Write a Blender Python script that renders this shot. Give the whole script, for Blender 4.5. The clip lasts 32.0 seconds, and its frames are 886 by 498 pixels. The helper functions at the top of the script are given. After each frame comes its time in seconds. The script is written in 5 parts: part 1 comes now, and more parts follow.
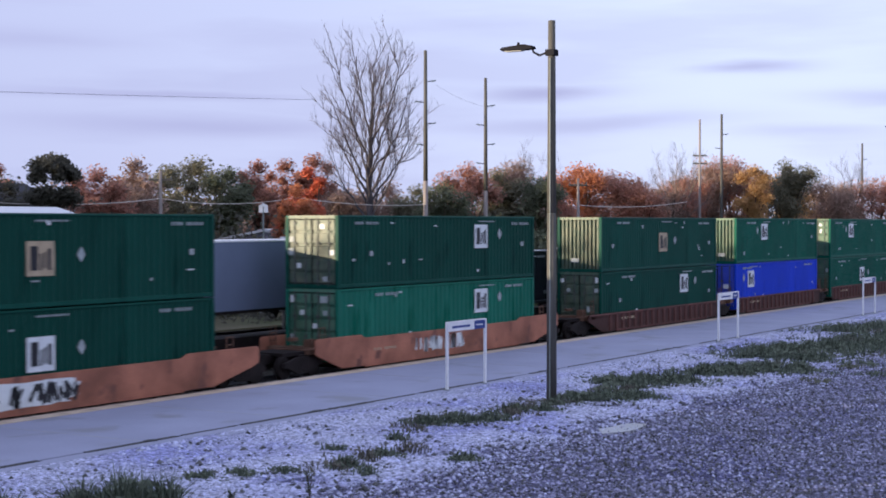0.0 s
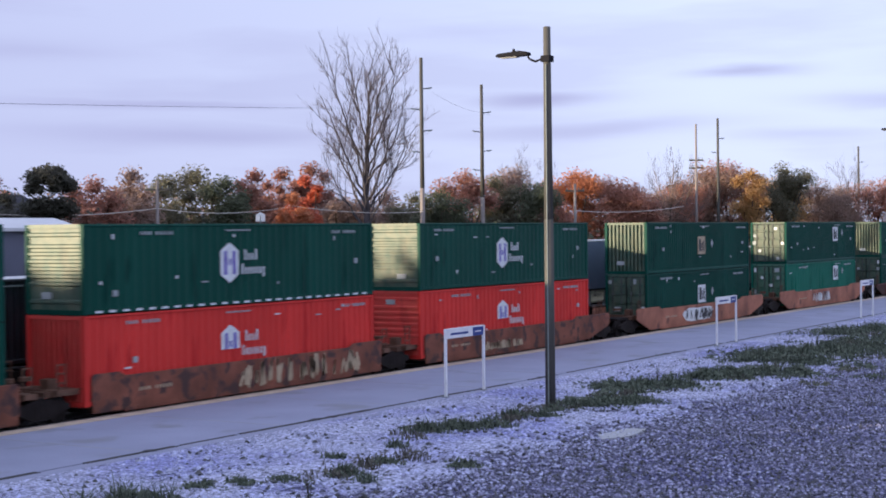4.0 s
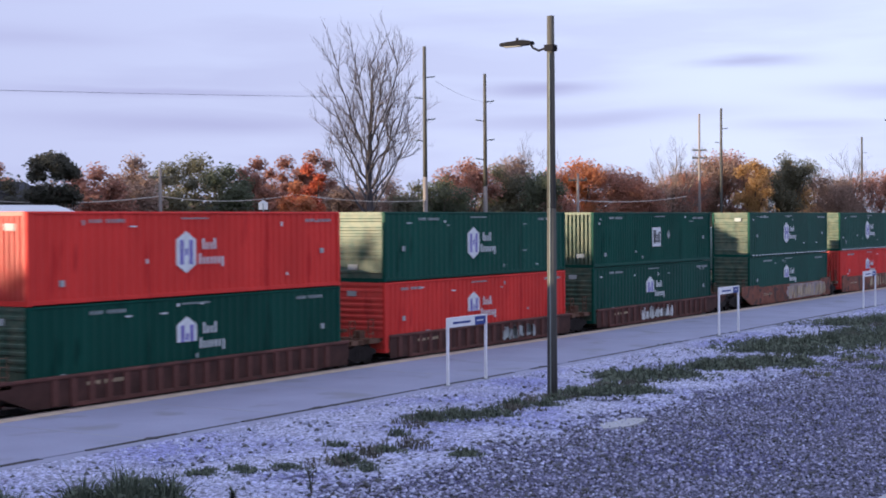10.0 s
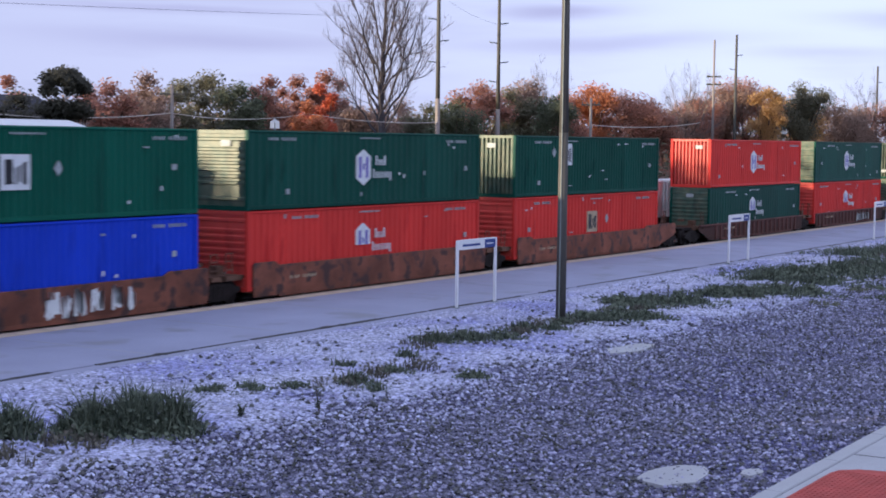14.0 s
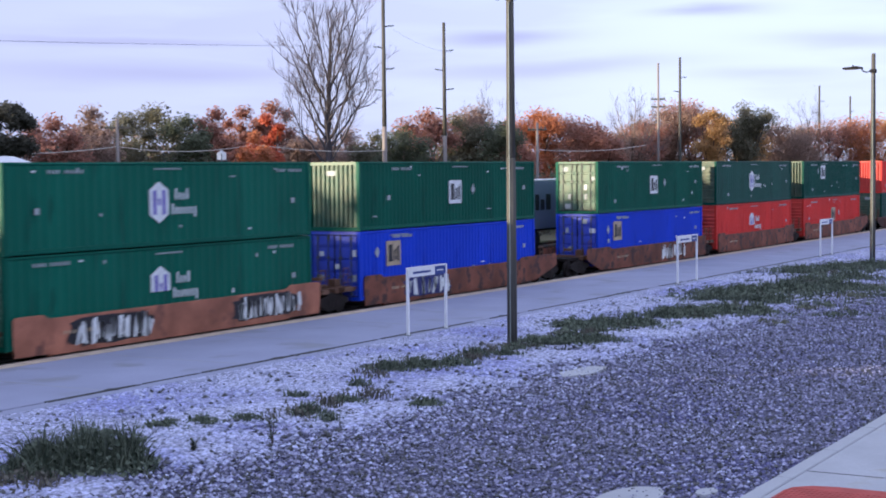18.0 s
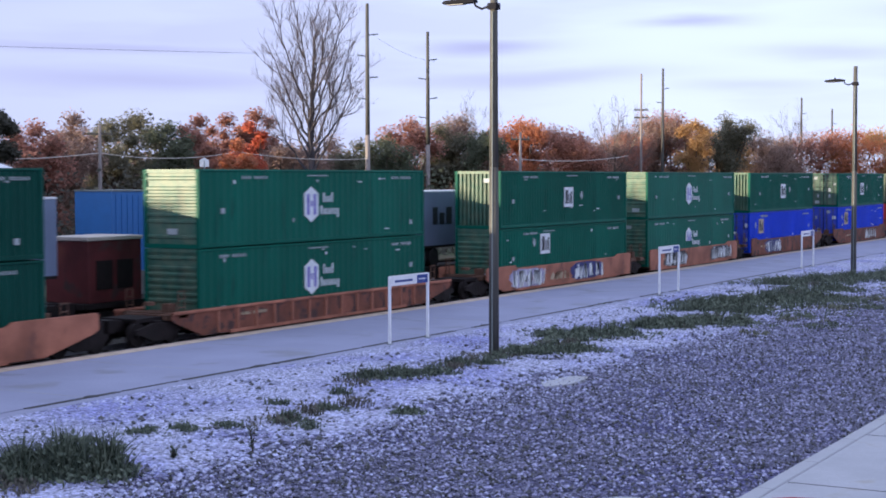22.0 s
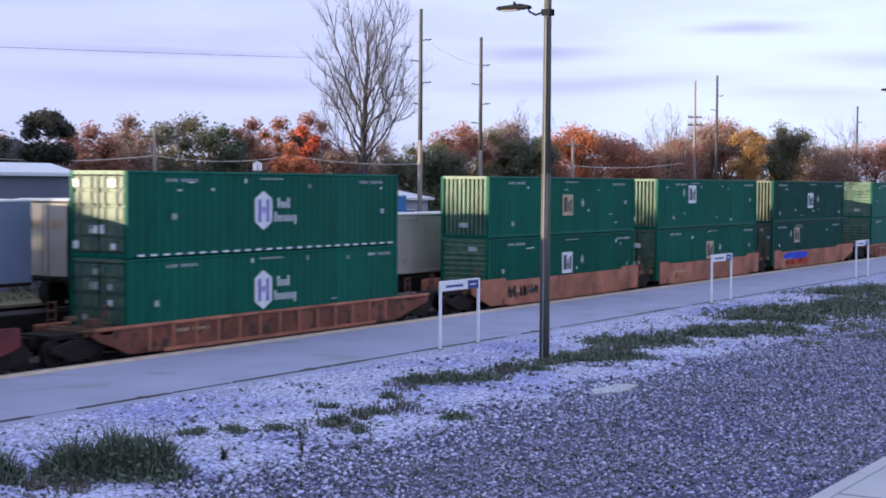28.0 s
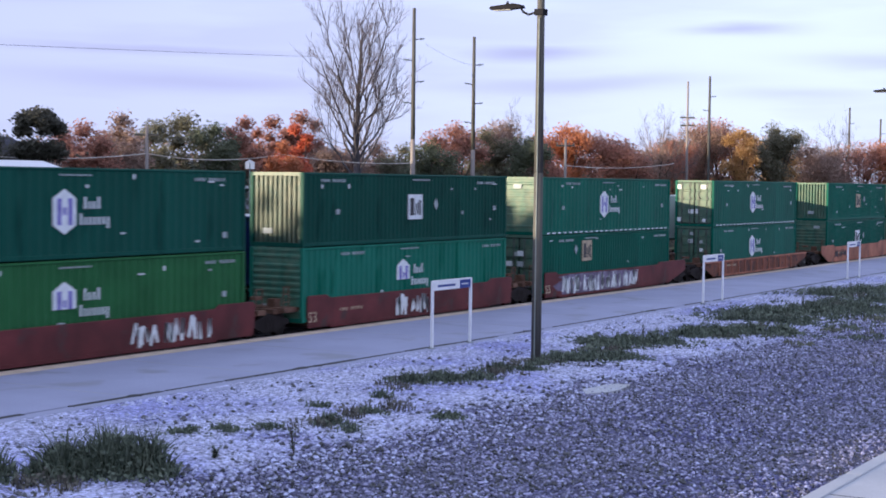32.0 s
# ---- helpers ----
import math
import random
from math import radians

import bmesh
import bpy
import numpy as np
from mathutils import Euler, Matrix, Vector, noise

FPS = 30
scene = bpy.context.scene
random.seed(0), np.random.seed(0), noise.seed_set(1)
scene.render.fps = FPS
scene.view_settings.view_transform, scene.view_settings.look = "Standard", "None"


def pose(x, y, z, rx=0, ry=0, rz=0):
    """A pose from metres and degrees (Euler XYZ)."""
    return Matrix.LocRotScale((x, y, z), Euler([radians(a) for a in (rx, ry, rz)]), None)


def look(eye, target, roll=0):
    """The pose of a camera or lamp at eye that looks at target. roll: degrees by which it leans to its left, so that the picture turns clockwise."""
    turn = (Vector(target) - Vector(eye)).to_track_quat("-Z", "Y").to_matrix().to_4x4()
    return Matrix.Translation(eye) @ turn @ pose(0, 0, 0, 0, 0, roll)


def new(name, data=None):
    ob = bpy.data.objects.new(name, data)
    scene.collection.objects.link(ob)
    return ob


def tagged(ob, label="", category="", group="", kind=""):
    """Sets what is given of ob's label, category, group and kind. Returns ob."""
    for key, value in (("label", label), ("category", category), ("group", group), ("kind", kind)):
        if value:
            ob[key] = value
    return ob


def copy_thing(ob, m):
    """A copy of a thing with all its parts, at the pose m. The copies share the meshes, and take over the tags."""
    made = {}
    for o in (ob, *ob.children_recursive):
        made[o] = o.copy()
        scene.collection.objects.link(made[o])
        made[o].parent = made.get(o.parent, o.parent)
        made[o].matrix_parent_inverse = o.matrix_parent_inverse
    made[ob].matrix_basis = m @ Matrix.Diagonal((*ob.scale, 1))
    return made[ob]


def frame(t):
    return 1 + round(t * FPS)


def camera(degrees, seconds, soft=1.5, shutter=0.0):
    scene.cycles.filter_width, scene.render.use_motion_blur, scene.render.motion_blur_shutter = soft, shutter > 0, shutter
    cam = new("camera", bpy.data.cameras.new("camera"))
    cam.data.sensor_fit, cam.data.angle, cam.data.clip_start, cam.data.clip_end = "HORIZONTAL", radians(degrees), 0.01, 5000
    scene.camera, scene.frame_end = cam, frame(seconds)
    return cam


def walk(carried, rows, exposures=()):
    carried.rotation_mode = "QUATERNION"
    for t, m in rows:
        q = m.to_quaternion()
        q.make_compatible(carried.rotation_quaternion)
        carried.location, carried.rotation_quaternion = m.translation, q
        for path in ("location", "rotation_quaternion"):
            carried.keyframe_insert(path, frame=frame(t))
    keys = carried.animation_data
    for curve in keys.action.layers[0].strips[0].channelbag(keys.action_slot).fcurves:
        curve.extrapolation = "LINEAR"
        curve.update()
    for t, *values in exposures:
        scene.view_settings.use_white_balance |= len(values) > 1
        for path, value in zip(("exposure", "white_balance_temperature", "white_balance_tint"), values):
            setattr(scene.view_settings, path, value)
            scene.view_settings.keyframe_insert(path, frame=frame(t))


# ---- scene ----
cam = camera(32.447, 32.0, soft=1.8, shutter=0.4)
EYE_Z = 5.74


def view(yaw, pitch, roll):
    return pose(0, 0, EYE_Z, 90 + pitch, 0, yaw) @ pose(0, 0, 0, 0, 0, roll)


# seconds, yaw, pitch, roll of the hand-held camera, which stands on one spot
TURNS = (
    (0, -58.406, -0.952, -0.045), (0.5, -58.419, -0.965, -0.072), (1, -58.476, -0.967, -0.035), (1.5, -58.532, -0.868, -0.245),
    (2, -58.489, -0.930, -0.168), (2.5, -58.380, -0.986, -0.003), (4.5, -58.467, -0.667, -0.812), (5, -58.321, -0.884, -0.705),
    (5.5, -58.213, -0.988, -0.490), (6, -58.147, -0.990, -0.538), (6.5, -58.162, -0.983, -0.495), (7, -58.332, -0.874, -0.642),
    (7.5, -58.375, -0.895, -0.831), (8, -58.307, -1.116, -0.663), (8.5, -58.248, -1.258, -0.412), (9, -58.233, -1.274, -0.243),
    (9.5, -58.289, -1.212, -0.310), (10, -58.402, -1.105, -0.383), (10.5, -58.408, -0.767, -0.223), (11, -58.630, -1.175, -0.450),
    (11.5, -58.566, -1.453, -0.311), (12, -58.433, -1.893, 0.073), (12.5, -58.436, -2.209, 0.448), (13, -58.458, -2.779, 0.525),
    (13.5, -57.925, -3.894, 0.607), (15.5, -58.879, -3.859, 0.845), (16, -59.797, -1.748, -0.228), (16.5, -60.230, -2.375, -0.353),
    (17, -61.110, -2.431, -0.232), (17.5, -61.483, -2.000, -0.617), (18, -59.901, -3.007, -0.571), (18.5, -60.340, -3.471, -0.113),
    (19, -60.591, -3.323, -0.088), (19.5, -60.647, -3.416, 0.208), (20, -60.926, -3.212, 0.005), (20.5, -61.146, -2.917, -0.452),
    (21, -61.062, -2.630, -0.576), (21.5, -60.776, -2.691, -0.221), (22, -60.570, -2.674, -0.112), (22.5, -60.397, -2.680, 0.135),
    (23, -60.317, -2.804, 0.012), (23.5, -60.301, -2.623, -0.172), (24, -59.870, -2.644, -0.136), (24.5, -59.396, -2.677, 0.074),
    (25, -59.001, -2.610, 0.159), (25.5, -58.787, -2.458, 0.166), (27.5, -58.803, -2.418, 0.298), (28, -58.641, -2.476, 0.436),
    (28.5, -58.610, -2.527, 0.535), (29, -58.707, -2.515, 0.557), (29.5, -58.860, -2.522, 0.422), (30, -58.937, -2.470, 0.494),
    (30.5, -58.940, -2.580, 0.512), (31, -58.923, -2.622, 0.585), (31.5, -58.902, -2.587, 0.656), (32, -58.934, -2.496, 0.686))
walk(cam, [(t, view(a, b, c)) for t, a, b, c in TURNS],
     exposures=((0, 1.74, 5600, 14), (13.2, 1.74, 5600, 14), (15.5, 1.95, 5450, 14), (20, 1.93, 5450, 14), (32, 1.93, 5450, 14)))

# ---- world and sun ----
SUN_ELEV, SUN_AZ = radians(6.0), radians(142)   # azimuth from +X towards +Y
world = bpy.data.worlds.new("sky")
scene.world = world
world.use_nodes = True
wn, wl = world.node_tree.nodes, world.node_tree.links
wn.clear()
w_out, w_bg = wn.new("ShaderNodeOutputWorld"), wn.new("ShaderNodeBackground")
w_sky = wn.new("ShaderNodeTexSky")
w_sky.sky_type, w_sky.sun_disc = "NISHITA", False
w_sky.sun_elevation, w_sky.sun_rotation = SUN_ELEV, math.pi / 2 - SUN_AZ
w_sky.air_density, w_sky.dust_density = 1.0, 1.5
w_co, w_map = wn.new("ShaderNodeTexCoord"), wn.new("ShaderNodeMapping")
w_map.inputs["Scale"].default_value = (2.2, 2.2, 17.0)
w_noise, w_ramp = wn.new("ShaderNodeTexNoise"), wn.new("ShaderNodeValToRGB")
w_noise.inputs["Scale"].default_value, w_noise.inputs["Detail"].default_value = 1.9, 5.0
w_noise.inputs["Roughness"].default_value = 0.5
w_ramp.color_ramp.elements[0].position, w_ramp.color_ramp.elements[1].position = 0.47, 0.66
w_veil = wn.new("ShaderNodeMix")
w_veil.data_type = "RGBA"
w_veil.inputs["Factor"].default_value = 0.88
w_veil.inputs["B"].default_value = (5.3, 5.5, 6.4, 1)
w_mix = wn.new("ShaderNodeMix")
w_mix.data_type = "RGBA"
w_mix.inputs["B"].default_value = (2.95, 2.85, 3.85, 1)


def sky_math(op, a, b=None):
    n = wn.new("ShaderNodeMath")
    n.operation = op
    for i, v in enumerate((a, b)):
        if isinstance(v, (int, float)):
            n.inputs[i].default_value = v
        elif v is not None:
            wl.new(v, n.inputs[i])
    return n.outputs[0]


wl.new(w_co.outputs["Generated"], w_map.inputs["Vector"])
wl.new(w_map.outputs["Vector"], w_noise.inputs["Vector"])
wl.new(w_noise.outputs["Fac"], w_ramp.inputs["Fac"])
w_xyz = wn.new("ShaderNodeSeparateXYZ")
wl.new(w_co.outputs["Generated"], w_xyz.inputs[0])
w_az = sky_math("ARCTAN2", w_xyz.outputs["Y"], w_xyz.outputs["X"])
w_el = sky_math("ADD", sky_math("ARCSINE", w_xyz.outputs["Z"]), sky_math("MULTIPLY", sky_math("SUBTRACT", w_noise.outputs["Fac"], 0.5), 0.024))
w_cloud = sky_math("MULTIPLY", w_ramp.outputs["Color"], 0.30)
# long low streaks of cloud: bearing, height, half length and half depth in degrees, density
for az, el, wide, deep, dense in ((20.2, 5.75, 2.1, 0.26, 0.75), (27.9, 4.95, 2.5, 0.36, 0.85), (41.5, 4.85, 6.0, 0.24, 0.6), (40.0, 3.7, 7.0, 0.45, 0.6),
                                  (26.5, 3.75, 5.5, 0.4, 0.6), (18.0, 3.3, 3.2, 0.28, 0.4), (15.0, 4.5, 3.0, 0.3, 0.5), (47.0, 6.6, 4.0, 0.4, 0.35), (10.0, 6.0, 4.0, 0.4, 0.5)):
    u = sky_math("DIVIDE", sky_math("SUBTRACT", w_az, radians(az)), radians(wide))
    v = sky_math("DIVIDE", sky_math("SUBTRACT", w_el, radians(el)), radians(deep))
    fall = sky_math("POWER", 2.718, sky_math("MULTIPLY", sky_math("ADD", sky_math("MULTIPLY", u, u), sky_math("MULTIPLY", v, v)), -1.0))
    w_cloud = sky_math("MAXIMUM", w_cloud, sky_math("MULTIPLY", fall, dense))
wl.new(w_sky.outputs["Color"], w_veil.inputs["A"])
wl.new(w_veil.outputs["Result"], w_mix.inputs["A"])
w_side = wn.new("ShaderNodeVectorMath")
w_side.operation, w_side.inputs[1].default_value = "DOT_PRODUCT", (math.cos(radians(58)), math.sin(radians(58)), 0.0)
w_haze = wn.new("ShaderNodeMapRange")
w_haze.inputs["From Min"].default_value, w_haze.inputs["From Max"].default_value, w_haze.inputs["To Max"].default_value = 0.80, 1.0, 0.66
wl.new(w_co.outputs["Generated"], w_side.inputs[0])
wl.new(w_side.outputs["Value"], w_haze.inputs["Value"])
w_sum = sky_math("ADD", w_haze.outputs["Result"], sky_math("MULTIPLY", w_cloud, sky_math("SUBTRACT", 1.0, sky_math("MULTIPLY", w_haze.outputs["Result"], 0.75))))
wl.new(sky_math("MINIMUM", w_sum, 1.0), w_mix.inputs["Factor"])
wl.new(w_mix.outputs["Result"], w_bg.inputs["Color"])
w_bg.inputs["Strength"].default_value = 0.05
wl.new(w_bg.outputs["Background"], w_out.inputs["Surface"])

sun = new("sun", bpy.data.lights.new("sun", "SUN"))
sun.data.energy, sun.data.angle, sun.data.color = 3.0, radians(0.6), (1.0, 0.76, 0.43)
SUN_DIR = Vector((math.cos(SUN_AZ) * math.cos(SUN_ELEV), math.sin(SUN_AZ) * math.cos(SUN_ELEV), math.sin(SUN_ELEV)))
sun.matrix_world = look(SUN_DIR * 300, (0, 0, 0))


# ---- materials ----
def surface(name, color, rough=0.6, metal=0.0, vary=0.25, scale=1.5, fine=30.0, bump=0.15, stain=None, stain_at=0.58,
            stain_scale=1.2, stretch=(1, 1, 1), rand=0.0, gloss=0.3):
    """A weathered surface: two scales of tone, optional stains of another colour, fine relief."""
    m = bpy.data.materials.new(name)
    m.use_nodes = True
    n, l = m.node_tree.nodes, m.node_tree.links
    b = n["Principled BSDF"]
    b.inputs["Roughness"].default_value, b.inputs["Metallic"].default_value = rough, metal
    b.inputs["Specular IOR Level"].default_value = gloss
    co, mp = n.new("ShaderNodeTexCoord"), n.new("ShaderNodeMapping")
    mp.inputs["Scale"].default_value = stretch
    l.new(co.outputs["Object"], mp.inputs["Vector"])

    def noise_at(s, detail=4.0):
        t = n.new("ShaderNodeTexNoise")
        t.inputs["Scale"].default_value, t.inputs["Detail"].default_value = s, detail
        l.new(mp.outputs["Vector"], t.inputs["Vector"])
        return t

    def mix(fac, a, c):
        x = n.new("ShaderNodeMix")
        x.data_type = "RGBA"
        for sock, v in (("Factor", fac), ("A", a), ("B", c)):
            if isinstance(v, (tuple, float, int)):
                x.inputs[sock].default_value = (*v, 1) if isinstance(v, tuple) else v
            else:
                l.new(v, x.inputs[sock])
        return x.outputs["Result"]

    def steps(src, lo, hi):
        r = n.new("ShaderNodeValToRGB")
        r.color_ramp.elements[0].position, r.color_ramp.elements[1].position = lo, hi
        l.new(src, r.inputs["Fac"])
        return r.outputs["Color"]

    dark = tuple(c * (1 - vary) for c in color)
    light = tuple(min(1.0, c * (1 + vary)) for c in color)
    coarse, grain = noise_at(scale), noise_at(fine, 3.0)
    base = mix(steps(coarse.outputs["Fac"], 0.3, 0.7), dark, light)
    base = mix(steps(grain.outputs["Fac"], 0.35, 0.65), base, mix(0.5, base, dark))
    if stain:
        base = mix(steps(noise_at(stain_scale, 6.0).outputs["Fac"], stain_at, stain_at + 0.1), base, stain)
    if rand:
        info, hsv = n.new("ShaderNodeObjectInfo"), n.new("ShaderNodeHueSaturation")
        rng = n.new("ShaderNodeMapRange")
        rng.inputs["To Min"].default_value, rng.inputs["To Max"].default_value = 1 - rand, 1 + rand
        l.new(info.outputs["Random"], rng.inputs["Value"])
        l.new(rng.outputs["Result"], hsv.inputs["Value"])
        l.new(base, hsv.inputs["Color"])
        base = hsv.outputs["Color"]
    l.new(base, b.inputs["Base Color"])
    if bump:
        bp = n.new("ShaderNodeBump")
        bp.inputs["Strength"].default_value, bp.inputs["Distance"].default_value = bump, 0.02
        l.new(grain.outputs["Fac"], bp.inputs["Height"])
        l.new(bp.outputs["Normal"], b.inputs["Normal"])
    return m


def speckled(name, tones, scale, rough=0.9, bump=0.6, patch=None, patch_scale=0.25):
    """Loose stone: cells of several tones with relief; patch tints broad areas."""
    m = bpy.data.materials.new(name)
    m.use_nodes = True
    n, l = m.node_tree.nodes, m.node_tree.links
    b = n["Principled BSDF"]
    b.inputs["Roughness"].default_value = rough
    co = n.new("ShaderNodeTexCoord")
    v = n.new("ShaderNodeTexVoronoi")
    v.inputs["Scale"].default_value = scale
    l.new(co.outputs["Object"], v.inputs["Vector"])
    sep = n.new("ShaderNodeSeparateColor")
    l.new(v.outputs["Color"], sep.inputs["Color"])
    r = n.new("ShaderNodeValToRGB")
    r.color_ramp.interpolation = "CONSTANT"
    while len(r.color_ramp.elements) < len(tones):
        r.color_ramp.elements.new(0.5)
    for i, tone in enumerate(tones):
        r.color_ramp.elements[i].position = i / len(tones)
        r.color_ramp.elements[i].color = (*tone, 1)
    l.new(sep.outputs["Red"], r.inputs["Fac"])
    color = r.outputs["Color"]
    if patch:
        nz, pr, px = n.new("ShaderNodeTexNoise"), n.new("ShaderNodeValToRGB"), n.new("ShaderNodeMix")
        nz.inputs["Scale"].default_value, nz.inputs["Detail"].default_value = patch_scale, 5.0
        l.new(co.outputs["Object"], nz.inputs["Vector"])
        pr.color_ramp.elements[0].position, pr.color_ramp.elements[1].position = 0.45, 0.65
        l.new(nz.outputs["Fac"], pr.inputs["Fac"])
        px.data_type, px.blend_type = "RGBA", "MULTIPLY"
        l.new(pr.outputs["Color"], px.inputs["Factor"])
        l.new(color, px.inputs["A"])
        px.inputs["B"].default_value = (*patch, 1)
        color = px.outputs["Result"]
    l.new(color, b.inputs["Base Color"])
    bp = n.new("ShaderNodeBump")
    bp.inputs["Strength"].default_value, bp.inputs["Distance"].default_value = bump, 0.04
    l.new(v.outputs["Distance"], bp.inputs["Height"])
    l.new(bp.outputs["Normal"], b.inputs["Normal"])
    return m


def foliage(name, color, vary=0.45, dry=None, thin=0.0):
    """Leaves that differ one from the next; thin: the share of light that passes through them."""
    m = bpy.data.materials.new(name)
    m.use_nodes = True
    n, l = m.node_tree.nodes, m.node_tree.links
    b = n["Principled BSDF"]
    b.inputs["Roughness"].default_value = 0.7
    geo, r = n.new("ShaderNodeNewGeometry"), n.new("ShaderNodeValToRGB")
    r.color_ramp.elements[0].color = (*(c * (1 - vary) for c in color), 1)
    r.color_ramp.elements[1].color = (*dry, 1) if dry else (*(min(1, c * (1 + vary)) for c in color), 1)
    l.new(geo.outputs["Random Per Island"], r.inputs["Fac"])
    l.new(r.outputs["Color"], b.inputs["Base Color"])
    if thin:
        t, x = n.new("ShaderNodeBsdfTranslucent"), n.new("ShaderNodeMixShader")
        x.inputs[0].default_value = thin
        l.new(r.outputs["Color"], t.inputs["Color"])
        l.new(b.outputs["BSDF"], x.inputs[1])
        l.new(t.outputs["BSDF"], x.inputs[2])
        l.new(x.outputs["Shader"], n["Material Output"].inputs["Surface"])
    return m


def sun_paled(m, dust=0.32):
    """The same paint, glossier, with pale tan mixed in to imitate sunlight on doors and end walls."""
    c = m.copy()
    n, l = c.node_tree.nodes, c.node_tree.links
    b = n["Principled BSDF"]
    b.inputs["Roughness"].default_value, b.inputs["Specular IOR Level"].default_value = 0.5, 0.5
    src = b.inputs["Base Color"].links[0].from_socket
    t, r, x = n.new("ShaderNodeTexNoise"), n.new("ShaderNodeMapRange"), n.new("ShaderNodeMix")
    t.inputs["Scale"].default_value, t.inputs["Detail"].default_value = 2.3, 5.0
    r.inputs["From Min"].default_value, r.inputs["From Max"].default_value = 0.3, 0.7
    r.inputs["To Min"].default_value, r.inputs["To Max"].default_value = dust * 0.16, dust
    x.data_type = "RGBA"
    # warm pale tone that puts the sun's glare into the colour
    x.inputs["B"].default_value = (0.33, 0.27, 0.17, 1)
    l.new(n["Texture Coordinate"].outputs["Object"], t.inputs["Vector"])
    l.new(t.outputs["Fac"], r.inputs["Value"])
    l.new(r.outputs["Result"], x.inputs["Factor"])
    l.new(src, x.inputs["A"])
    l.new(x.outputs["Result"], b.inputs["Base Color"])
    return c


GREEN = surface("container_green", (0.010, 0.094, 0.063), 0.45, gloss=0.06, vary=0.18, scale=0.7, bump=0.05, stain=(0.008, 0.068, 0.047), stain_at=0.58, stain_scale=1.6, stretch=(1, 1, 0.25), rand=0.12)
GREEN_DARK = surface("container_dark_green", (0.009, 0.060, 0.044), 0.45, gloss=0.06, vary=0.18, scale=0.7, bump=0.05, stain=(0.003, 0.037, 0.027), stain_at=0.58, stain_scale=1.6, stretch=(1, 1, 0.25), rand=0.12)
TEAL = surface("container_teal", (0.022, 0.145, 0.098), 0.45, gloss=0.06, vary=0.15, scale=0.7, bump=0.05, stretch=(1, 1, 0.25), stain=(0.007, 0.10, 0.062), stain_at=0.55, stain_scale=1.6, rand=0.06)
OLIVE = surface("container_olive_green", (0.030, 0.115, 0.042), 0.45, gloss=0.06, vary=0.2, scale=0.7, bump=0.05)
RED = surface("container_red", (0.58, 0.046, 0.038), 0.45, gloss=0.06, vary=0.15, scale=0.8, bump=0.05, stretch=(1, 1, 0.25), stain=(0.44, 0.028, 0.025), stain_at=0.58, stain_scale=1.6, rand=0.08)
BLUE = surface("container_blue", (0.022, 0.055, 0.52), 0.45, gloss=0.06, vary=0.15, scale=0.8, bump=0.05, stretch=(1, 1, 0.25), stain=(0.018, 0.042, 0.40), stain_at=0.58, stain_scale=1.6)
DARKBOX = surface("container_black", (0.02, 0.022, 0.03), 0.44, gloss=0.28, vary=0.2, scale=0.8, bump=0.05)
NAVY = surface("container_navy", (0.01, 0.014, 0.11), 0.44, gloss=0.28, vary=0.2, scale=0.8, bump=0.05)
GREYBOX = surface("trailer_grey", (0.16, 0.19, 0.28), 0.44, gloss=0.28, vary=0.12, scale=0.6, bump=0.05, rand=0.12)
WHITEBOX = surface("trailer_white", (0.62, 0.62, 0.64), 0.45, vary=0.10, scale=0.6, bump=0.05, stain=(0.4, 0.36, 0.33), stain_at=0.62)
DUSTBOX = surface("trailer_dusty_beige", (0.46, 0.41, 0.36), 0.6, vary=0.15, scale=0.6, bump=0.05)
MARK = surface("marking_white", (0.64, 0.66, 0.68), 0.5, vary=0.12, scale=3, bump=0.0)
MARK_DIM = surface("marking_worn_white", (0.34, 0.37, 0.38), 0.6, vary=0.25, scale=4, bump=0.0)
MARK_TAN = surface("marking_tan", (0.42, 0.33, 0.22), 0.6, vary=0.2, scale=3, bump=0.0)
INK = surface("marking_black", (0.015, 0.015, 0.02), 0.5, vary=0.2, scale=3, bump=0.0)
VIOLET = surface("marking_violet", (0.16, 0.13, 0.42), 0.5, vary=0.2, scale=3, bump=0.0)
STEEL = surface("bare_steel", (0.22, 0.22, 0.24), 0.45, 0.7, vary=0.2, bump=0.1)
GALV_DARK = surface("dull_lock_bar", (0.09, 0.10, 0.095), 0.6, 0.0, vary=0.2, bump=0.1)
GALV = surface("galvanised_bar", (0.20, 0.22, 0.21), 0.6, 0.0, vary=0.2, bump=0.1)
WELL = {
    "orange": surface("well_orange", (0.34, 0.135, 0.085), 0.75, vary=0.45, scale=0.7, bump=0.2, stain=(0.15, 0.065, 0.05), stain_at=0.58),
    "brown": surface("well_brown", (0.115, 0.045, 0.038), 0.8, vary=0.45, scale=0.7, bump=0.2, stain=(0.05, 0.03, 0.028), stain_at=0.56),
    "maroon": surface("well_maroon", (0.105, 0.021, 0.023), 0.7, vary=0.45, scale=0.7, bump=0.2, stain=(0.06, 0.03, 0.03), stain_at=0.58),
    "rust": surface("well_rust", (0.195, 0.070, 0.044), 0.8, vary=0.5, scale=0.9, bump=0.2, stain=(0.06, 0.032, 0.030), stain_at=0.50, stain_scale=1.8, rand=0.15),
}
# darker plate colour that paints in the shade between the ribs
WELL_RECESS = surface("well_recess_shade", (0.060, 0.026, 0.022), 0.85, vary=0.4, scale=1.5, bump=0.2)
GRIME = surface("grimy_iron", (0.017, 0.012, 0.012), 0.8, 0.3, vary=0.4, scale=3, bump=0.3)
